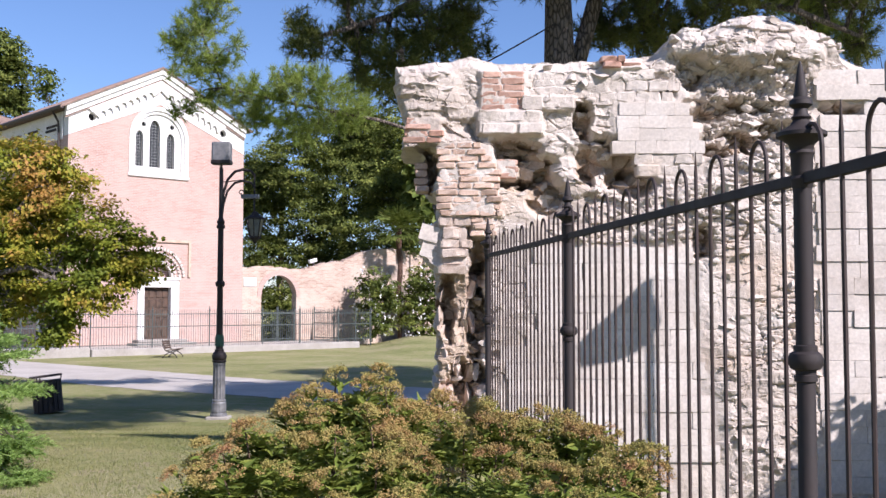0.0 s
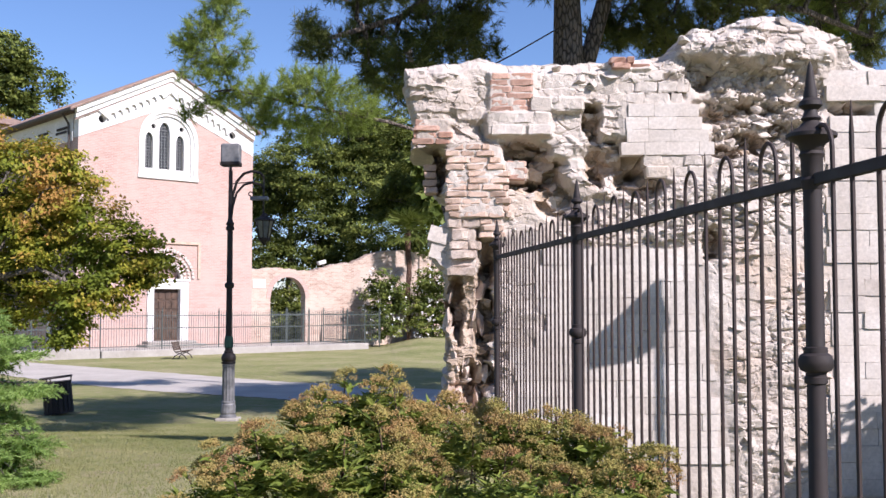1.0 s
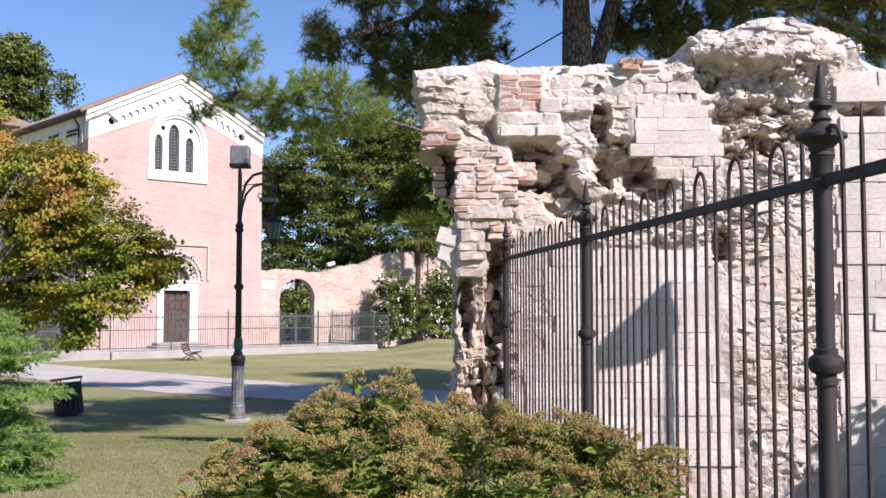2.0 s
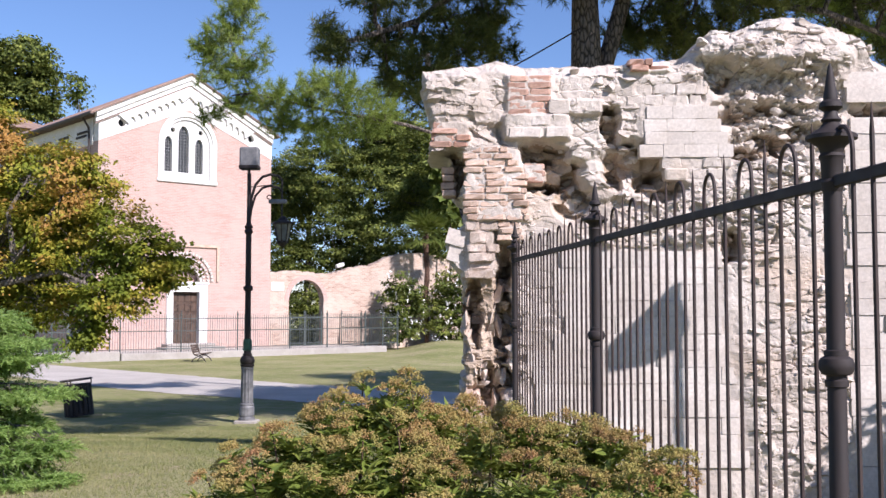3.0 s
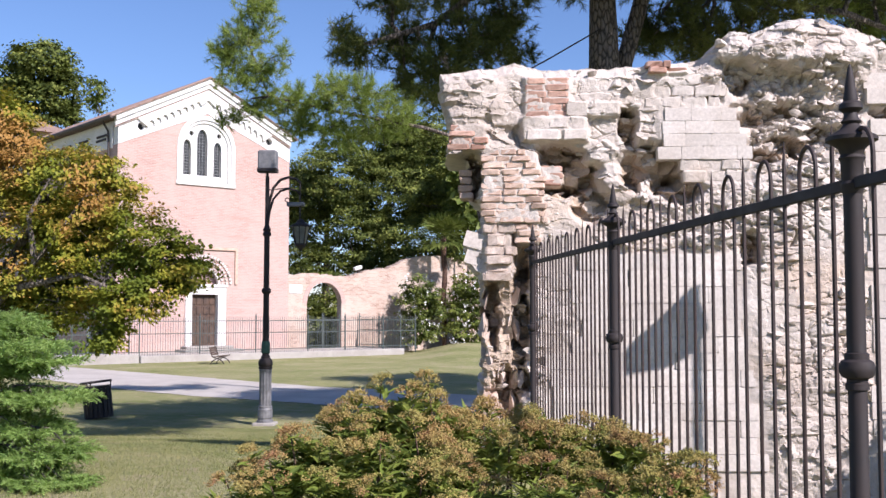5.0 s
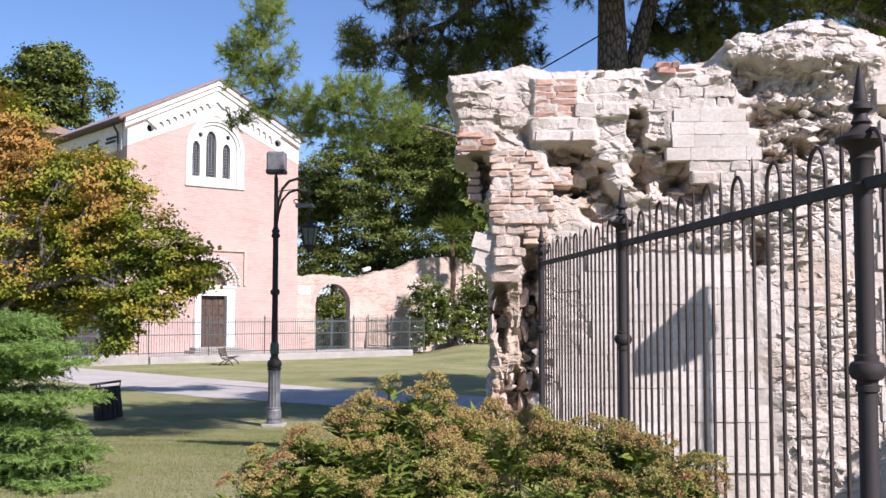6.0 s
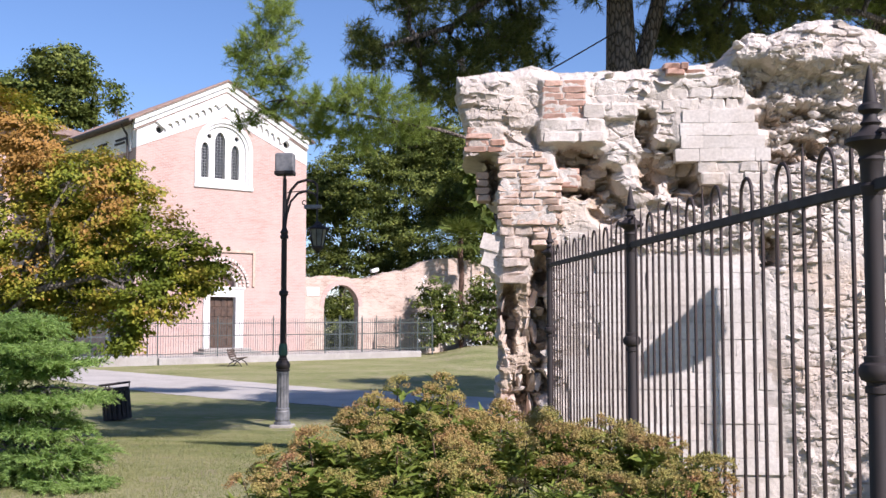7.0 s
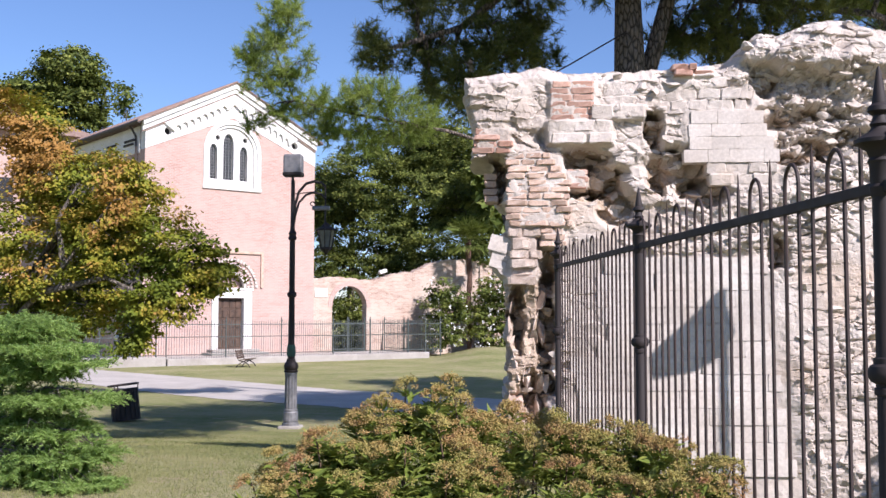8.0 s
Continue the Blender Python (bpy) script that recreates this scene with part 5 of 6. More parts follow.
SUNNY_PINE = [(9.0, 26, 9.95, 0.7, 0.36), (9.75, 26, 9.5, 0.6, 0.42), (10.2, 26.2, 10.4, 0.8, 0.4), (8.4, 26, 10.3, 0.5, 0.3), (10.4, 26, 9.2, 0.5, 0.36)]
needle_tree("pine_tree", "sunlit bright green pine beyond the ruin", (11.2, 27.0, -0.1), (10.9, 27.0, 10.5), 0.2, SUNNY_PINE, M["pine_light"], M["pine_bark"], 190, 54, 0.26, 1.0, 0.15)
broad_tree("evergreen_tree", "dense dark green evergreen behind the brick wall", (-12.0, 75, 0), (-11.5, 75, 13), 0.35, BROAD_A, M["leaf_dark"], M["grey_bark"], 22, 80, 0.17, 0.32)
broad_tree("evergreen_tree", "dense dark green evergreen behind the brick wall", (-7.5, 76, 0), (-7.3, 76, 14), 0.35, BROAD_B, M["leaf_dark"], M["grey_bark"], 22, 80, 0.17, 0.32)
broad_tree("evergreen_tree", "dense dark green evergreen behind the brick wall", (-2.8, 72, 0), (-2.6, 72, 12), 0.35, BROAD_C, M["leaf_dark"], M["grey_bark"], 22, 80, 0.17, 0.32)
broad_tree("far_tree", "rounded green tree beyond the chapel", (-37.5, 90, 0), (-37.5, 90, 20), 0.4, FAR_A, M["leaf_dark"], M["grey_bark"], 13, 90, 0.30, 0.5)
broad_tree("far_tree", "slender pale green tree beyond the chapel", (-36.6, 95, 0), (-36.5, 95, 22), 0.15, FAR_B, M["palm"], M["grey_bark"], 22, 22, 0.3, 0.35)
CYPRESS = [(-35.9, 88, 19.4, 0.35, 1.3), (-35.9, 88, 21.2, 0.22, 1.3), (-35.9, 88, 22.8, 0.12, 1.1)]
broad_tree("far_tree", "thin dark cypress beyond the chapel", (-35.9, 88, 0), (-35.9, 88, 22), 0.12, CYPRESS, M["leaf_dark"], M["grey_bark"], 60, 26, 0.16, 0.1)
broad_tree("oleander", "tall oleander shrub with white flowers", (-4.3, 62.2, 0.2), (-4.3, 62.2, 2.5), 0.08, OLEANDER_A, M["leaf_dark"], M["grey_bark"], 45, 40, 0.16, 0.22)
broad_tree("oleander", "tall oleander shrub with white flowers", (-1.3, 64.6, 0.4), (-1.3, 64.6, 2.5), 0.08, OLEANDER_B, M["leaf_dark"], M["grey_bark"], 45, 40, 0.16, 0.22)
for blobs, who in ((OLEANDER_A, "oleander"), (OLEANDER_B, "oleander.001")):
    c, out = clumps_in(blobs, 30, 1, 1.0)
    c = c[out[:, 1] < 0.2]
    n = len(c) * 4
    fl = obj("blossom", leaves_mesh("blossom", np.repeat(c, 4, 0) + 0.05 * rng.normal(size=(n, 3)), unit(rng.normal(size=(n, 3))), unit(rng.normal(size=(n, 3))), np.full(n, 0.12), np.full(n, 0.12)), M["petal"], bpy.data.objects[who], "white flowers")
    fl["kind"] = "stuff"


def fan_palm(name, label, base, height, radius, fronds, reach, seed, lift=0.2):
    r = np.random.default_rng(seed)
    palm = thing(name, label, "palm", Matrix.Translation(base))
    part("trunk", tube(bmesh.new(), [(0.05 * math.sin(i), 0.04 * math.cos(2 * i), height * i / 12) for i in range(13)], [radius * (1.1 if i % 2 else 0.92) * (0.85 + 0.3 * i / 12) for i in range(13)], 10), M["palm_bark"], palm, "shaggy brown trunk", True)
    for _ in range(fronds):
        a, up = r.random() * 2 * math.pi, r.uniform(-0.75, 1.0) + lift
        d = unit(np.array([math.cos(a), math.sin(a), up]))
        stalk = reach * r.uniform(0.45, 0.65)
        tip = np.array([0, 0, height]) + d * stalk - np.array([0, 0, 0.12])
        nb = 20
        side = unit(np.cross(d, (0, 0, 1)))
        ang = np.linspace(-1.35, 1.35, nb)
        along = unit(d[None] * np.cos(ang)[:, None] + side[None] * np.sin(ang)[:, None] - np.array([0, 0, 0.22]))
        nor = unit(np.cross(side, d))[None] + 0.15 * r.normal(size=(nb, 3))
        L = reach * 0.55 * (0.75 + 0.25 * np.cos(ang))
        frond = obj("frond", leaves_mesh("frond", np.repeat(tip[None], nb, 0), unit(nor), along, L, L * 0.11), M["palm"], palm)
        part("stalk", tube(bmesh.new(), [(0, 0, height - 0.05), tuple(np.array([0, 0, height]) + d * stalk * 0.6), tuple(tip)], [0.03, 0.02, 0.012], 5), M["palm"], frond)


fan_palm("fan_palm", "slim fan palm with a shaggy brown trunk", (-2.72, 64.6, gz(-2.72, 64.6) - 0.1), 6.9, 0.155, 34, 1.9, 3)
broad_tree("spiky_shrub_tree", "tall spiky dark green tree beside the ruin", (-1.3, 66, 0.5), (-1.3, 66, 10), 0.12, SPIKY, M["palm"], M["grey_bark"], 26, 26, 0.55, 0.2)


# juniper: flat layered sprays of fine scale leaves
juniper = thing("juniper_shrub", "spreading light green juniper shrub with feathery sprays", "shrub")
trunk_and_limbs(juniper, (-4.7, 9.0, gz(-4.7, 9) - 0.1), (-4.5, 9.0, 2.0), 0.07, JUNIPER, M["grey_bark"], 0.05)
c, out = clumps_in(JUNIPER, 7500, 1.1, 0.3)
aim = unit(out * np.array([1, 1, 0.25]) + np.array([0.25, -0.2, 0.18]) + 0.3 * rng.normal(size=out.shape))
each = 34
n = len(c) * each
t_ = rng.random((n, 1))
side = unit(np.cross(np.repeat(aim, each, 0), (0, 0, 1)))
a = np.repeat(aim, each, 0)
sgn = np.where(rng.random((n, 1)) < 0.5, -1, 1)
at = np.repeat(c, each, 0) + a * (t_ - 0.3) * 0.17 + 0.004 * rng.normal(size=(n, 3)) - np.array([0, 0, 1]) * 0.05 * t_ ** 2
along = unit(a * 0.8 + side * sgn * 0.7 + 0.25 * rng.normal(size=(n, 3)))
L = 0.075 * (1.2 - t_[:, 0]) * (0.6 + 0.6 * rng.random(n))
jl = obj("spray", leaves_mesh("spray", at, unit(np.array([0, 0, 1]) + 0.5 * rng.normal(size=(n, 3))), along, L, np.full(n, 0.013), tri=True), M["leaf_juniper"], juniper)
jl["kind"] = "stuff"

# the shrub in the foreground: shoots with drooping leaves under flat domes of seed heads
bush = thing("flowering_shrub", "broad green shrub topped with tan and rusty seed heads", "shrub")


def outside(points, blobs, share):
    """Which points lie outside all the swellings, shrunk to a share."""
    keep_ = np.ones(len(points), bool)
    for x, y, z, rx, rz in blobs:
        r = ((points - np.array([x, y, z])) / np.array([rx, rx * 1.3, rz])) ** 2
        keep_ &= r.sum(1) > share ** 2
    return keep_


def whorls(tips, aims, count, size, drop):
    """Lance leaves round each shoot, standing out and bending down."""
    n_ = len(tips) * count
    ang_ = rng.random(n_) * 2 * math.pi
    flat_ = np.stack([np.cos(ang_), np.sin(ang_), 0.1 + 0.4 * rng.normal(size=n_)], -1)
    base = np.repeat(tips, count, 0) - np.repeat(aims, count, 0) * (0.015 + drop * rng.random((n_, 1)))
    ln = size * (0.6 + 0.7 * rng.random(n_))
    return base, unit(np.array([0, 0, 1.0]) - 0.3 * flat_ + 0.3 * rng.normal(size=(n_, 3))), unit(flat_), ln


h, hout = clumps_in(BUSH, 980, 1.3, 0.95)
keep = (hout[:, 2] > 0.0) & outside(h, BUSH, 0.8)
h, hout = h[keep], unit(hout[keep] * 0.6 + np.array([0, 0, 1.0]))
h = h + np.array([0, 0, 1]) * (rng.random((len(h), 1)) ** 2 * 0.09 - 0.03)
c, out = clumps_in(BUSH, 2400, 1.3, 0.5)
at0, nor0, al0, L0 = whorls(h, hout, 12, 0.085, 0.10)
at1, nor1, al1, L1 = whorls(c - np.array([0, 0, 0.05]), unit(out + np.array([0, 0, 1.0])), 11, 0.085, 0.05)
L = np.concatenate([L0, L1])
bl = obj("foliage", leaves_mesh("foliage", np.concatenate([at0, at1]), np.concatenate([nor0, nor1]), np.concatenate([al0, al1]), L, L * 0.27, 0.22), M["leaf_bush"], bush)
bl["kind"] = "stuff"
sub, grains = 15, 34
k = len(h)
size = np.repeat(0.046 + 0.044 * rng.random(k), sub)[:, None]
ang = rng.random(k * sub) * 2 * math.pi
rad = np.sqrt(rng.random(k * sub))
ho = np.repeat(hout, sub, 0)
e1 = unit(np.cross(ho, np.array([0.3, 1.0, 0.1])))
e2 = np.cross(ho, e1)
tuft = np.repeat(h, sub, 0) + size * (rad * np.cos(ang))[:, None] * e1 + size * (rad * np.sin(ang))[:, None] * e2 + ho * size * (0.45 - 0.6 * rad ** 2)[:, None]
n = len(tuft) * grains
at = np.repeat(tuft, grains, 0) + rng.normal(size=(n, 3)) * np.array([0.0095, 0.0095, 0.0065])
heads = obj("seed_head", leaves_mesh("seed_head", at, unit(np.array([0, 0, 0.5]) + rng.normal(size=(n, 3))), unit(rng.normal(size=(n, 3))), np.full(n, 0.0085), np.full(n, 0.0075)), M["seed_heads"], bush, "tan and rusty seed heads")
heads["kind"] = "stuff"
stems = bmesh.new()
for i in range(0, len(h), 2):
    foot = np.array([h[i][0] * 0.75, 4.9 + (h[i][1] - 4.9) * 0.6, 1.0])
    tube(stems, [foot, foot + (h[i] - foot) * 0.6 + 0.03 * rng.normal(size=3), h[i]], [0.008, 0.006, 0.003], 4)
part("stem", stems, M["twig"], bush)["kind"] = "stuff"

# grass on the near lawn
n = 130000
gx_, gy_ = rng.uniform(-9, 0.5, n), 7.0 + 14 * rng.random(n) ** 1.6
keep = value_noise(gx_ * 0.9, gy_ * 0.9, 3, 3) > 0.36
gx_, gy_ = gx_[keep], gy_[keep]
n = len(gx_)
at = np.stack([gx_, gy_, ground_z(gx_, gy_)], -1)
M["grass"] = foliage("grass_blades", [(0.1, (0.14, 0.17, 0.05)), (0.5, (0.23, 0.235, 0.09)), (0.9, (0.34, 0.31, 0.16))], (0.3, 0.3, 0.1), 0.3)
grass = obj("grass", leaves_mesh("grass", at, unit(rng.normal(size=(n, 3)) * np.array([1, 1, 0.2])), unit(np.array([0, 0, 1]) + 0.55 * rng.normal(size=(n, 3))), 0.032 * (0.4 + rng.random(n)), np.full(n, 0.006), tri=True), M["grass"])
tagged(grass, "short dry grass of the near lawn", "grass", kind="stuff")


# ---- an unseen mast, added to cast the shadow that falls on the ruin ----
mast = thing("floodlight_mast", "unseen slim dark mast whose broad head casts a shadow on the ruin", "floodlight", Matrix.Translation((4.27, 8.31, gz(4.27, 8.31) - 0.05)))
part("mast", tube(bmesh.new(), [(0, 0, 0), (0, 0, 4.5)], [0.05, 0.035], 10), M["iron"], mast)
HEAD = [(-0.657, 4.349), (-0.42, 4.55), (-0.121, 4.842), (-0.059, 4.881), (-0.017, 4.702), (0.056, 4.439), (-0.046, 4.272), (-0.258, 4.171), (-0.659, 4.092)]      # its outline, cut to the shape of the shadow, over level ground
fb = prism(bmesh.new(), [(x, z - mast.location.z) for x, z in HEAD], -0.07, 0.07)
bmesh.ops.bevel(fb, geom=list(fb.edges), offset=0.015, segments=1, affect="EDGES")
part("lamp_head", fb, M["grey_paint"], mast)

# a shrub added out of view, whose shadow darkens the low right of the ruin
SHADE_SHRUB = [(6.2, 8.5, 1.2, 0.8, 0.9), (5.75, 8.6, 2.4, 0.55, 0.6), (6.5, 8.6, 2.5, 0.7, 0.7), (7.2, 8.7, 2.7, 0.7, 0.7), (7.1, 8.7, 1.5, 0.8, 0.9)]
broad_tree("laurel_shrub", "unseen dense green shrub added to shade the foot of the ruin", (6.6, 8.6, gz(6.6, 8.6) - 0.1), (6.6, 8.6, 1.8), 0.06, SHADE_SHRUB, M["leaf_dark"], M["grey_bark"], 140, 40, 0.12, 0.12)
cable = part("overhead_cable", tube(bmesh.new(), [(2.05, 17.8, 7.32), (1.0, 17.4, 6.63), (-0.1, 17.1, 5.98)], 0.014, 6), M["iron"])
tagged(cable, "thin black cable tied to the pine trunk", "cable")


# ---- pieces of the ruin: squared blocks, bricks and loose stones ----
def block_mesh(name, mat, seed, round_, uneven):
    """A squared block of unit size whose worn face is a small uneven grid; it reaches into the wall."""
    r = random.Random(seed)
    bm = bmesh.new()
    nx, nz = 5, 4
    lean_x, lean_z = r.uniform(-1, 1) * uneven, r.uniform(-1, 1) * uneven
    grid_ = []
    for k in range(nz):
        row_ = []
        for i in range(nx):
            a_, c_ = (-0.5, -0.4, r.uniform(-0.12, 0.12), 0.4, 0.5)[i], (-0.5, -0.36, 0.36, 0.5)[k]
            rim_ = (i in (0, nx - 1)) + (k in (0, nz - 1))
            pull = round_ * (1.0, 1.0, 2.2)[rim_]
            x = a_ * (1 - (pull if rim_ == 2 else 0)) + r.uniform(-uneven, uneven) * 0.5
            z = c_ * (1 - (pull * 1.3 if rim_ == 2 else 0)) + r.uniform(-uneven, uneven) * 0.8
            y = -0.5 + (0.0, 0.035, 0.09)[rim_] * round_ * 20 + lean_x * a_ + lean_z * c_ + r.uniform(-uneven, uneven) * 0.7
            row_.append(bm.verts.new((x, y, z)))
        grid_.append(row_)
    for k in range(nz - 1):
        for i in range(nx - 1):
            bm.faces.new((grid_[k][i], grid_[k][i + 1], grid_[k + 1][i + 1], grid_[k + 1][i]))
    edge_ = grid_[0] + [grid_[k][-1] for k in range(1, nz)] + grid_[-1][-2::-1] + [grid_[k][0] for k in range(nz - 2, 0, -1)]
    back = [bm.verts.new((v_.co.x, 0.5, v_.co.z)) for v_ in edge_]
    for i in range(len(edge_)):
        k = (i + 1) % len(edge_)
        bm.faces.new((edge_[i], back[i], back[k], edge_[k]))
    bmesh.ops.recalc_face_normals(bm, faces=bm.faces)
    return shared(name, bm, mat, False)


ashlars = [block_mesh("stone_block", M["ashlar"], 10 + i, 0.005, 0.010) for i in range(8)]
roughs = [block_mesh("stone_block", M["rubble"], 70 + i, 0.065, 0.085) for i in range(8)]
bricks_red = [block_mesh("brick", M["old_brick"], 30 + i, 0.035, 0.045) for i in range(6)]
bricks_pale = [block_mesh("brick", M["pale_brick"], 50 + i, 0.035, 0.045) for i in range(6)]
U = 0.00568     # metres in one unit of the wall's plan
pick = random.Random(5)


def lay(name, meshes, p0, p1, q0, q1, out, depth=0.16, gap=0.5, tilt=0.0):
    """One piece between two columns and two rows of the plan, its face out metres before the wall's plane."""
    ob = place(name, pick.choice(meshes), ruin, (wx((p0 + p1) / 2), WALL_Y - out + depth / 2, wz((q0 + q1) / 2)), (0, tilt + pick.uniform(-0.012, 0.012), pick.uniform(-0.02, 0.02)),
               ((p1 - p0 - gap) * U, depth, (q1 - q0 - gap) * U))
    return ob


def courses(name, meshes, p0, p1, q0, q1, rows, widths, out, rag=0.0, loose=0.012, left=None, right=None, gap=0.5, miss=0.0, depth=0.16):
    q = q0
    for i in range(rows):
        h = (q1 - q0) / rows
        a = (left(q) if left else p0) + pick.uniform(-rag, rag)
        end = (right(q) if right else p1) + pick.uniform(-rag, rag)
        while a < end - widths[0] * 0.4:
            w_ = pick.uniform(*widths)
            b = min(a + w_, end)
            if end - b < widths[0] * 0.45:
                b = end
            if pick.random() >= miss:
                lay(name, meshes, a, b, q, q + h, out + pick.uniform(-loose, loose), depth, gap)
            a = b
        q += h


# squared facing low down, in the middle and at the far end
courses("stone_block", ashlars, 872, 1250, 438, 815, 13, (48, 105), 0.035, 10, 0.006, right=lambda q: 1222 + (q - 440) * 0.11, left=lambda q: 940 if q < 590 else 890, gap=0.5)
courses("stone_block", ashlars, 1078, 1248, 181, 272, 4, (36, 62), 0.06, 5, 0.005, left=lambda q: 1096 - (q - 181) * 0.1, right=lambda q: 1222 + (q - 181) * 0.32, gap=0.3)
courses("stone_block", roughs, 1126, 1250, 272, 312, 2, (30, 52), 0.05, 8, 0.02, miss=0.1)
courses("stone_block", roughs, 1068, 1200, 118, 181, 3, (30, 50), 0.035, 8, 0.015, miss=0.3)
courses("stone_block", ashlars, 1448, 1760, 120, 176, 2, (60, 110), 0.05, 6, 0.02)
courses("stone_block", ashlars, 1452, 1760, 202, 870, 23, (46, 95), 0.035, 8, 0.012, gap=0.5)
courses("stone_block", ashlars, 1536, 1760, 176, 202, 1, (46, 95), 0.05, 3, 0.02)
courses("stone_block", roughs, 846, 962, 196, 239, 2, (34, 70), 0.12, 3, 0.015, gap=1.0, depth=0.3)
courses("stone_block", roughs, 924, 1022, 169, 194, 1, (34, 54), 0.10, 3, 0.02, gap=1.0)
# brick patches
courses("brick", bricks_red, 852, 930, 124, 196, 6, (24, 44), 0.065, 3, 0.010, gap=1.6, depth=0.22)
courses("brick", bricks_red, 714, 782, 208, 254, 4, (26, 46), 0.10, 3, 0.015, gap=2.0, left=lambda q: 714 + (6 if q < 212 else 0), right=lambda q: 740 + min(44, (q - 208) * 2.2), depth=0.3)
courses("brick", bricks_pale, 774, 886, 252, 384, 11, (24, 44), 0.09, 4, 0.015, gap=2.0, right=lambda q: 852 + min(34, (q - 250) * 0.7), depth=0.3)
courses("brick", bricks_red, 878, 918, 281, 317, 3, (26, 42), 0.06, 3, 0.02, gap=2.0, depth=0.25)
courses("brick", bricks_pale, 832, 876, 384, 420, 3, (22, 40), 0.06, 4, 0.02, gap=2.0, depth=0.35)
courses("brick", bricks_red, 1066, 1140, 97, 120, 2, (26, 44), 0.09, 4, 0.03, gap=1.0, right=lambda q: 1112 + (q - 97) * 2.0, depth=0.4)
courses("brick", bricks_pale, 732, 758, 283, 338, 4, (18, 26), -0.12, 2, 0.02, gap=2.0, depth=0.25)
lay("stone_block", ashlars, 742, 778, 398, 428, 0.02, 0.3, 2, 0.28)
lay("stone_block", ashlars, 744, 780, 426, 458, 0.0, 0.3, 2, 0.28)
# the torn end of the wall: broken stones set askew round a dark hollow
def rock_mesh(name, mat, seed):
    """A broken stone of unit size with flat fractured faces."""
    r = np.random.default_rng(seed)
    bm = bmesh.new()
    bmesh.ops.create_icosphere(bm, subdivisions=2, radius=1.0)
    v_ = np.array([w.co[:] for w in bm.verts])
    for _ in range(10):
        d_ = unit(r.normal(size=3))
        v_ -= np.maximum(v_ @ d_ - r.uniform(0.25, 0.5), 0)[:, None] * d_
    v_ = v_ + 0.025 * r.normal(size=v_.shape)
    v_ = (v_ - v_.min(0)) / (v_.max(0) - v_.min(0)) - 0.5
    for w, c_ in zip(bm.verts, v_):
        w.co = c_
    return shared(name, bm, mat, False)


rocks = [rock_mesh("stone", M["rubble"], 200 + i) for i in range(10)]
tan_rocks = [rock_mesh("stone", M["torn_stone"], 230 + i) for i in range(8)]
tan_blocks = [block_mesh("stone_block", M["torn_stone"], 260 + i, 0.04, 0.06) for i in range(6)]
TORN = [(770, 783, 508, 530, -0.05), (771, 782, 545, 580, -0.05), (772, 782, 578, 622, -0.05), (806, 824, 488, 522, -0.08), (826, 842, 498, 526, -0.1), (808, 828, 530, 562, -0.06),
        (822, 838, 545, 588, -0.1), (812, 826, 566, 590, -0.05), (780, 797, 602, 650, 0.06), (794, 806, 608, 652, 0.04), (803, 817, 612, 640, 0.05), (800, 812, 640, 664, 0.0),
        (826, 836, 646, 674, -0.08), (836, 846, 648, 672, -0.1), (782, 794, 662, 674, 0.04), (824, 833, 682, 730, -0.12)]
for p0, p1, q0, q1, out_ in TORN:
    lay("stone", tan_rocks, p0 - 3, p1 + 3, q0 - 5, q1 + 5, out_ + 0.03, 0.26, 0, pick.uniform(-0.1, 0.1))
for p0, p1, q0, q1 in ((775, 789, 678, 738), (788, 802, 682, 742), (776, 790, 655, 676)):
    lay("brick", bricks_pale, p0, p1, q0, q1, 0.05, 0.3, 1.0, pick.uniform(-0.05, 0.05))
# rough brown stones under the brick pier
q = 384
while q < 478:
    h = pick.uniform(12, 25)
    cut_ = pick.uniform(796, 846)
    lay("stone_block", tan_blocks, 777 + pick.uniform(-2, 4), cut_, q, q + h, 0.07 + pick.uniform(-0.03, 0.03), 0.32, 1.5, pick.uniform(-0.04, 0.04))
    if cut_ < 815:
        lay("stone_block", tan_blocks, cut_, 832 + pick.uniform(-4, 6), q, q + h, 0.05 + pick.uniform(-0.03, 0.03), 0.32, 1.5, pick.uniform(-0.04, 0.04))
    q += h
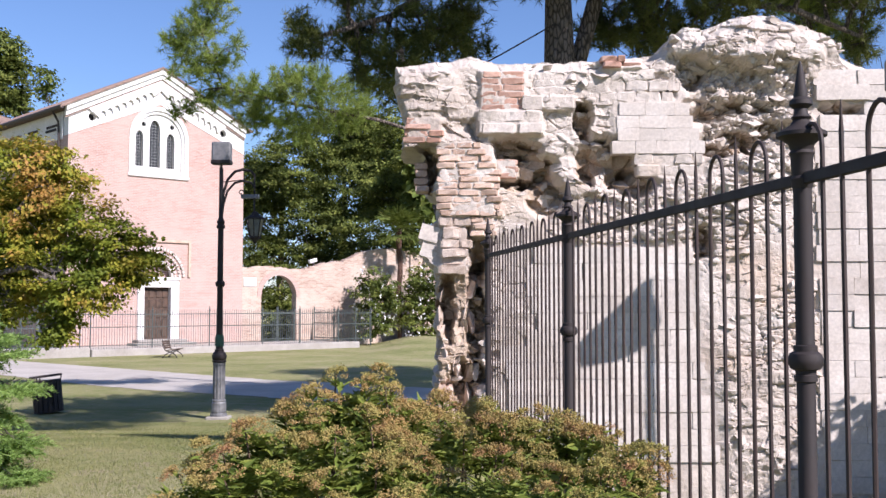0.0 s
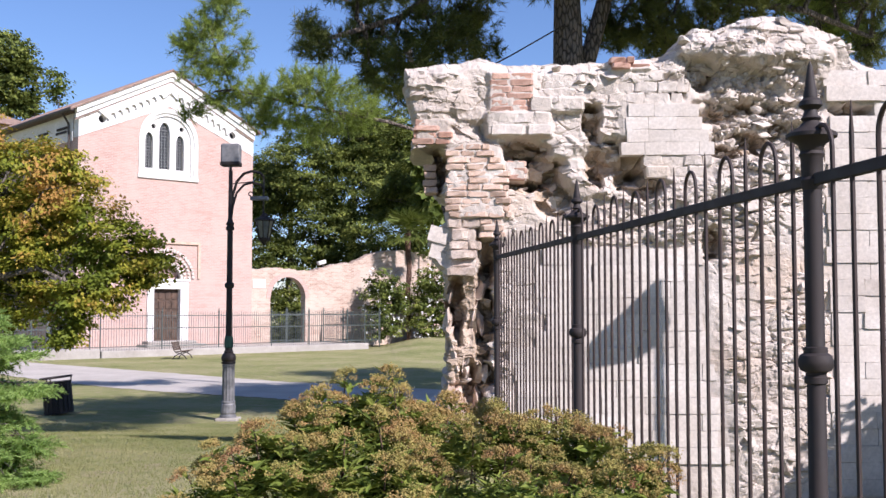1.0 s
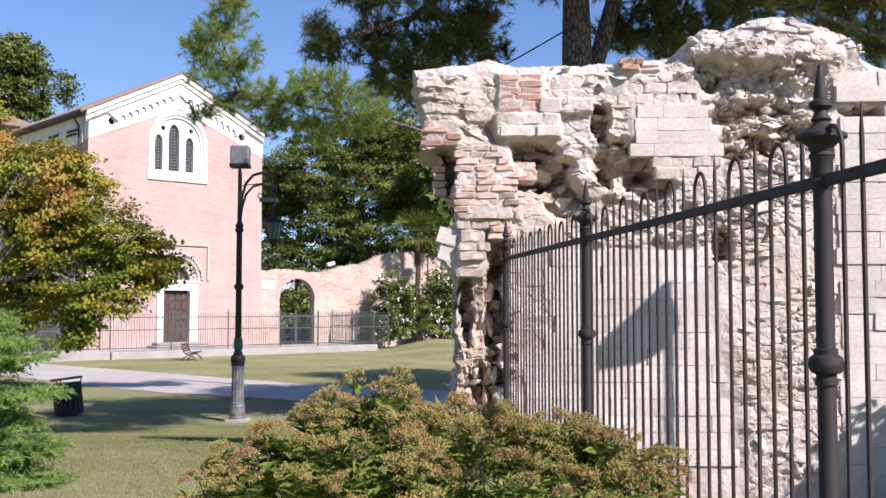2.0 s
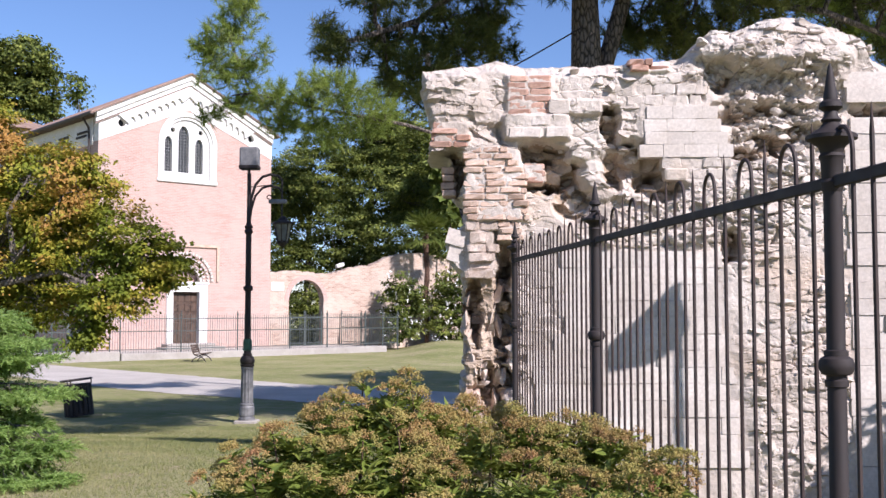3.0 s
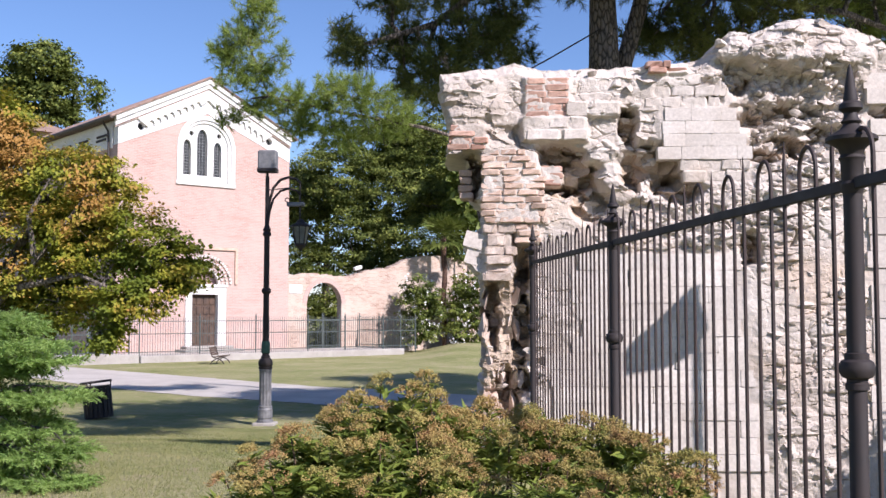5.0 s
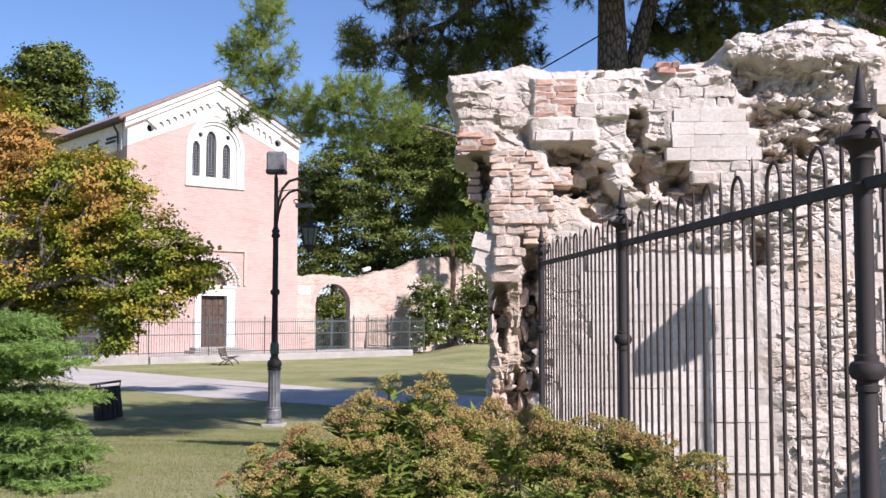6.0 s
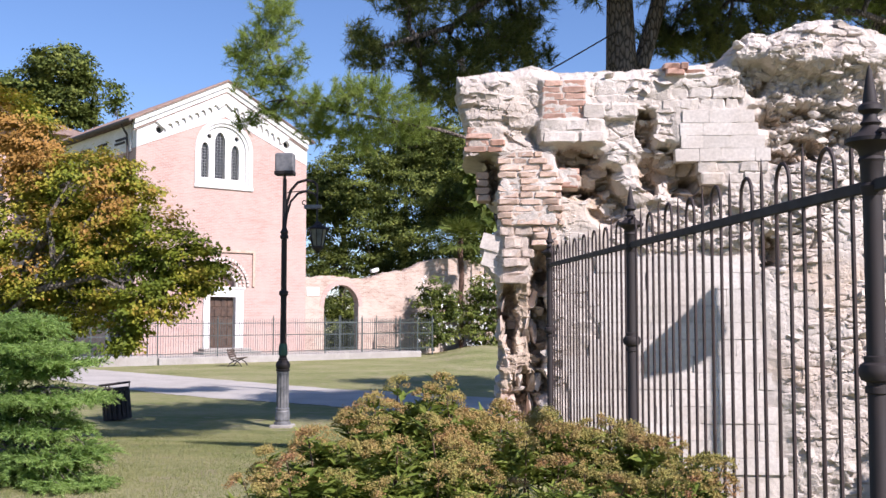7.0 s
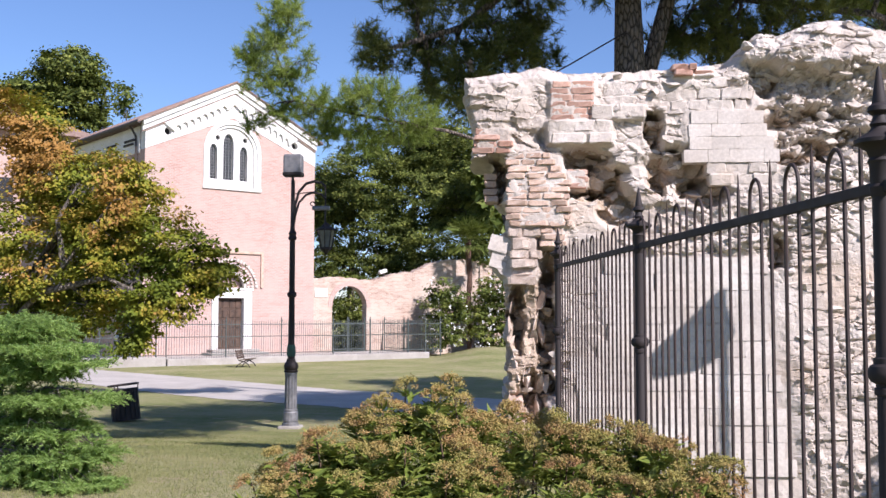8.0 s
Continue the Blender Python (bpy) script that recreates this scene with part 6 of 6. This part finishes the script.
# broken stones standing out of the face in rough beds
beds = random.Random(23)
for _ in range(230):
    p, q = beds.uniform(715, 1440), beds.uniform(70, 860)
    if q > 330 and p < 1235 + (q - 440) * 0.1 or q < float(np.interp(p, tp[:, 0], tp[:, 1])) + 14 or p < float(np.interp(q, lp[:, 0], lp[:, 1])) + 16:
        continue
    if any(a - 10 < p < b + 10 and c - 8 < q < e + 8 for a, b, c, e, h in PATCH) or (1070 < p < 1262 and 120 < q < 315):
        continue
    if (q > 390 and beds.random() < 0.65) or (p > 1190 and q < 105):
        continue
    w_, h = beds.uniform(16, 46), beds.uniform(11, 24)
    y_ = surface_y(p, q)
    place("stone", beds.choice(rocks), ruin, (wx(p), y_ + 0.025, wz(q)), (beds.uniform(-0.2, 0.2), beds.uniform(-0.2, 0.2), beds.uniform(-0.3, 0.3)), (w_ * U, 0.16, h * U))

# loose stones standing out of the rubble
base_rock = bmesh.new()
bmesh.ops.create_icosphere(base_rock, subdivisions=2, radius=1.0)
rock_v = np.array([v_.co[:] for v_ in base_rock.verts])
rock_f = np.array([[v_.index for v_ in f_.verts] for f_ in base_rock.faces])
base_rock.free()
rr = np.random.default_rng(11)
rv, rf, got = [], [], 0
while got < 360:
    p, q = (rr.uniform(705, 1560), rr.uniform(60, 860)) if got < 330 else (rr.uniform(1195, 1500), rr.uniform(30, 100))
    if q < np.interp(p, tp[:, 0], tp[:, 1]) + 8 or p < np.interp(q, lp[:, 0], lp[:, 1]) + 12 or smooth_zone(np.array(p), np.array(q)) > 0.3:
        continue
    if 768 < p < 890 and 205 < q < 480 or (845 < p < 965 and 120 < q < 242) or (q > 400 and p < 868 and rr.random() < 0.6):
        continue
    dep = float(face_depth(np.array([p]), np.array([q]))[0])
    big = rr.uniform(0.025, 0.07) * (1.2 if 1190 < p < 1430 and q < 260 else 1.0)
    cut = rock_v.copy()
    for _ in range(9):        # flat broken faces
        d = unit(rr.normal(size=3))
        over = np.maximum(cut @ d - rr.uniform(0.3, 0.7), 0)
        cut -= over[:, None] * d
    cut = cut + 0.05 * rr.normal(size=cut.shape)
    cut = cut * np.array([rr.uniform(1.0, 1.9), rr.uniform(0.7, 1.0), rr.uniform(0.55, 0.9)]) * big
    a = rr.normal() * 0.2
    cut = cut @ np.array([[math.cos(a), 0, -math.sin(a)], [0, 1, 0], [math.sin(a), 0, math.cos(a)]])
    rv.append(cut + np.array([wx(p), WALL_Y - dep + big * 0.3, wz(q)]))
    rf.append(rock_f + got * len(rock_v))
    got += 1
loose = obj("rubble_stone", mesh_np("rubble_stone", np.concatenate(rv), np.concatenate(rf)), M["field_stone"], ruin, "pale broken field stones")
loose["kind"] = "stuff"
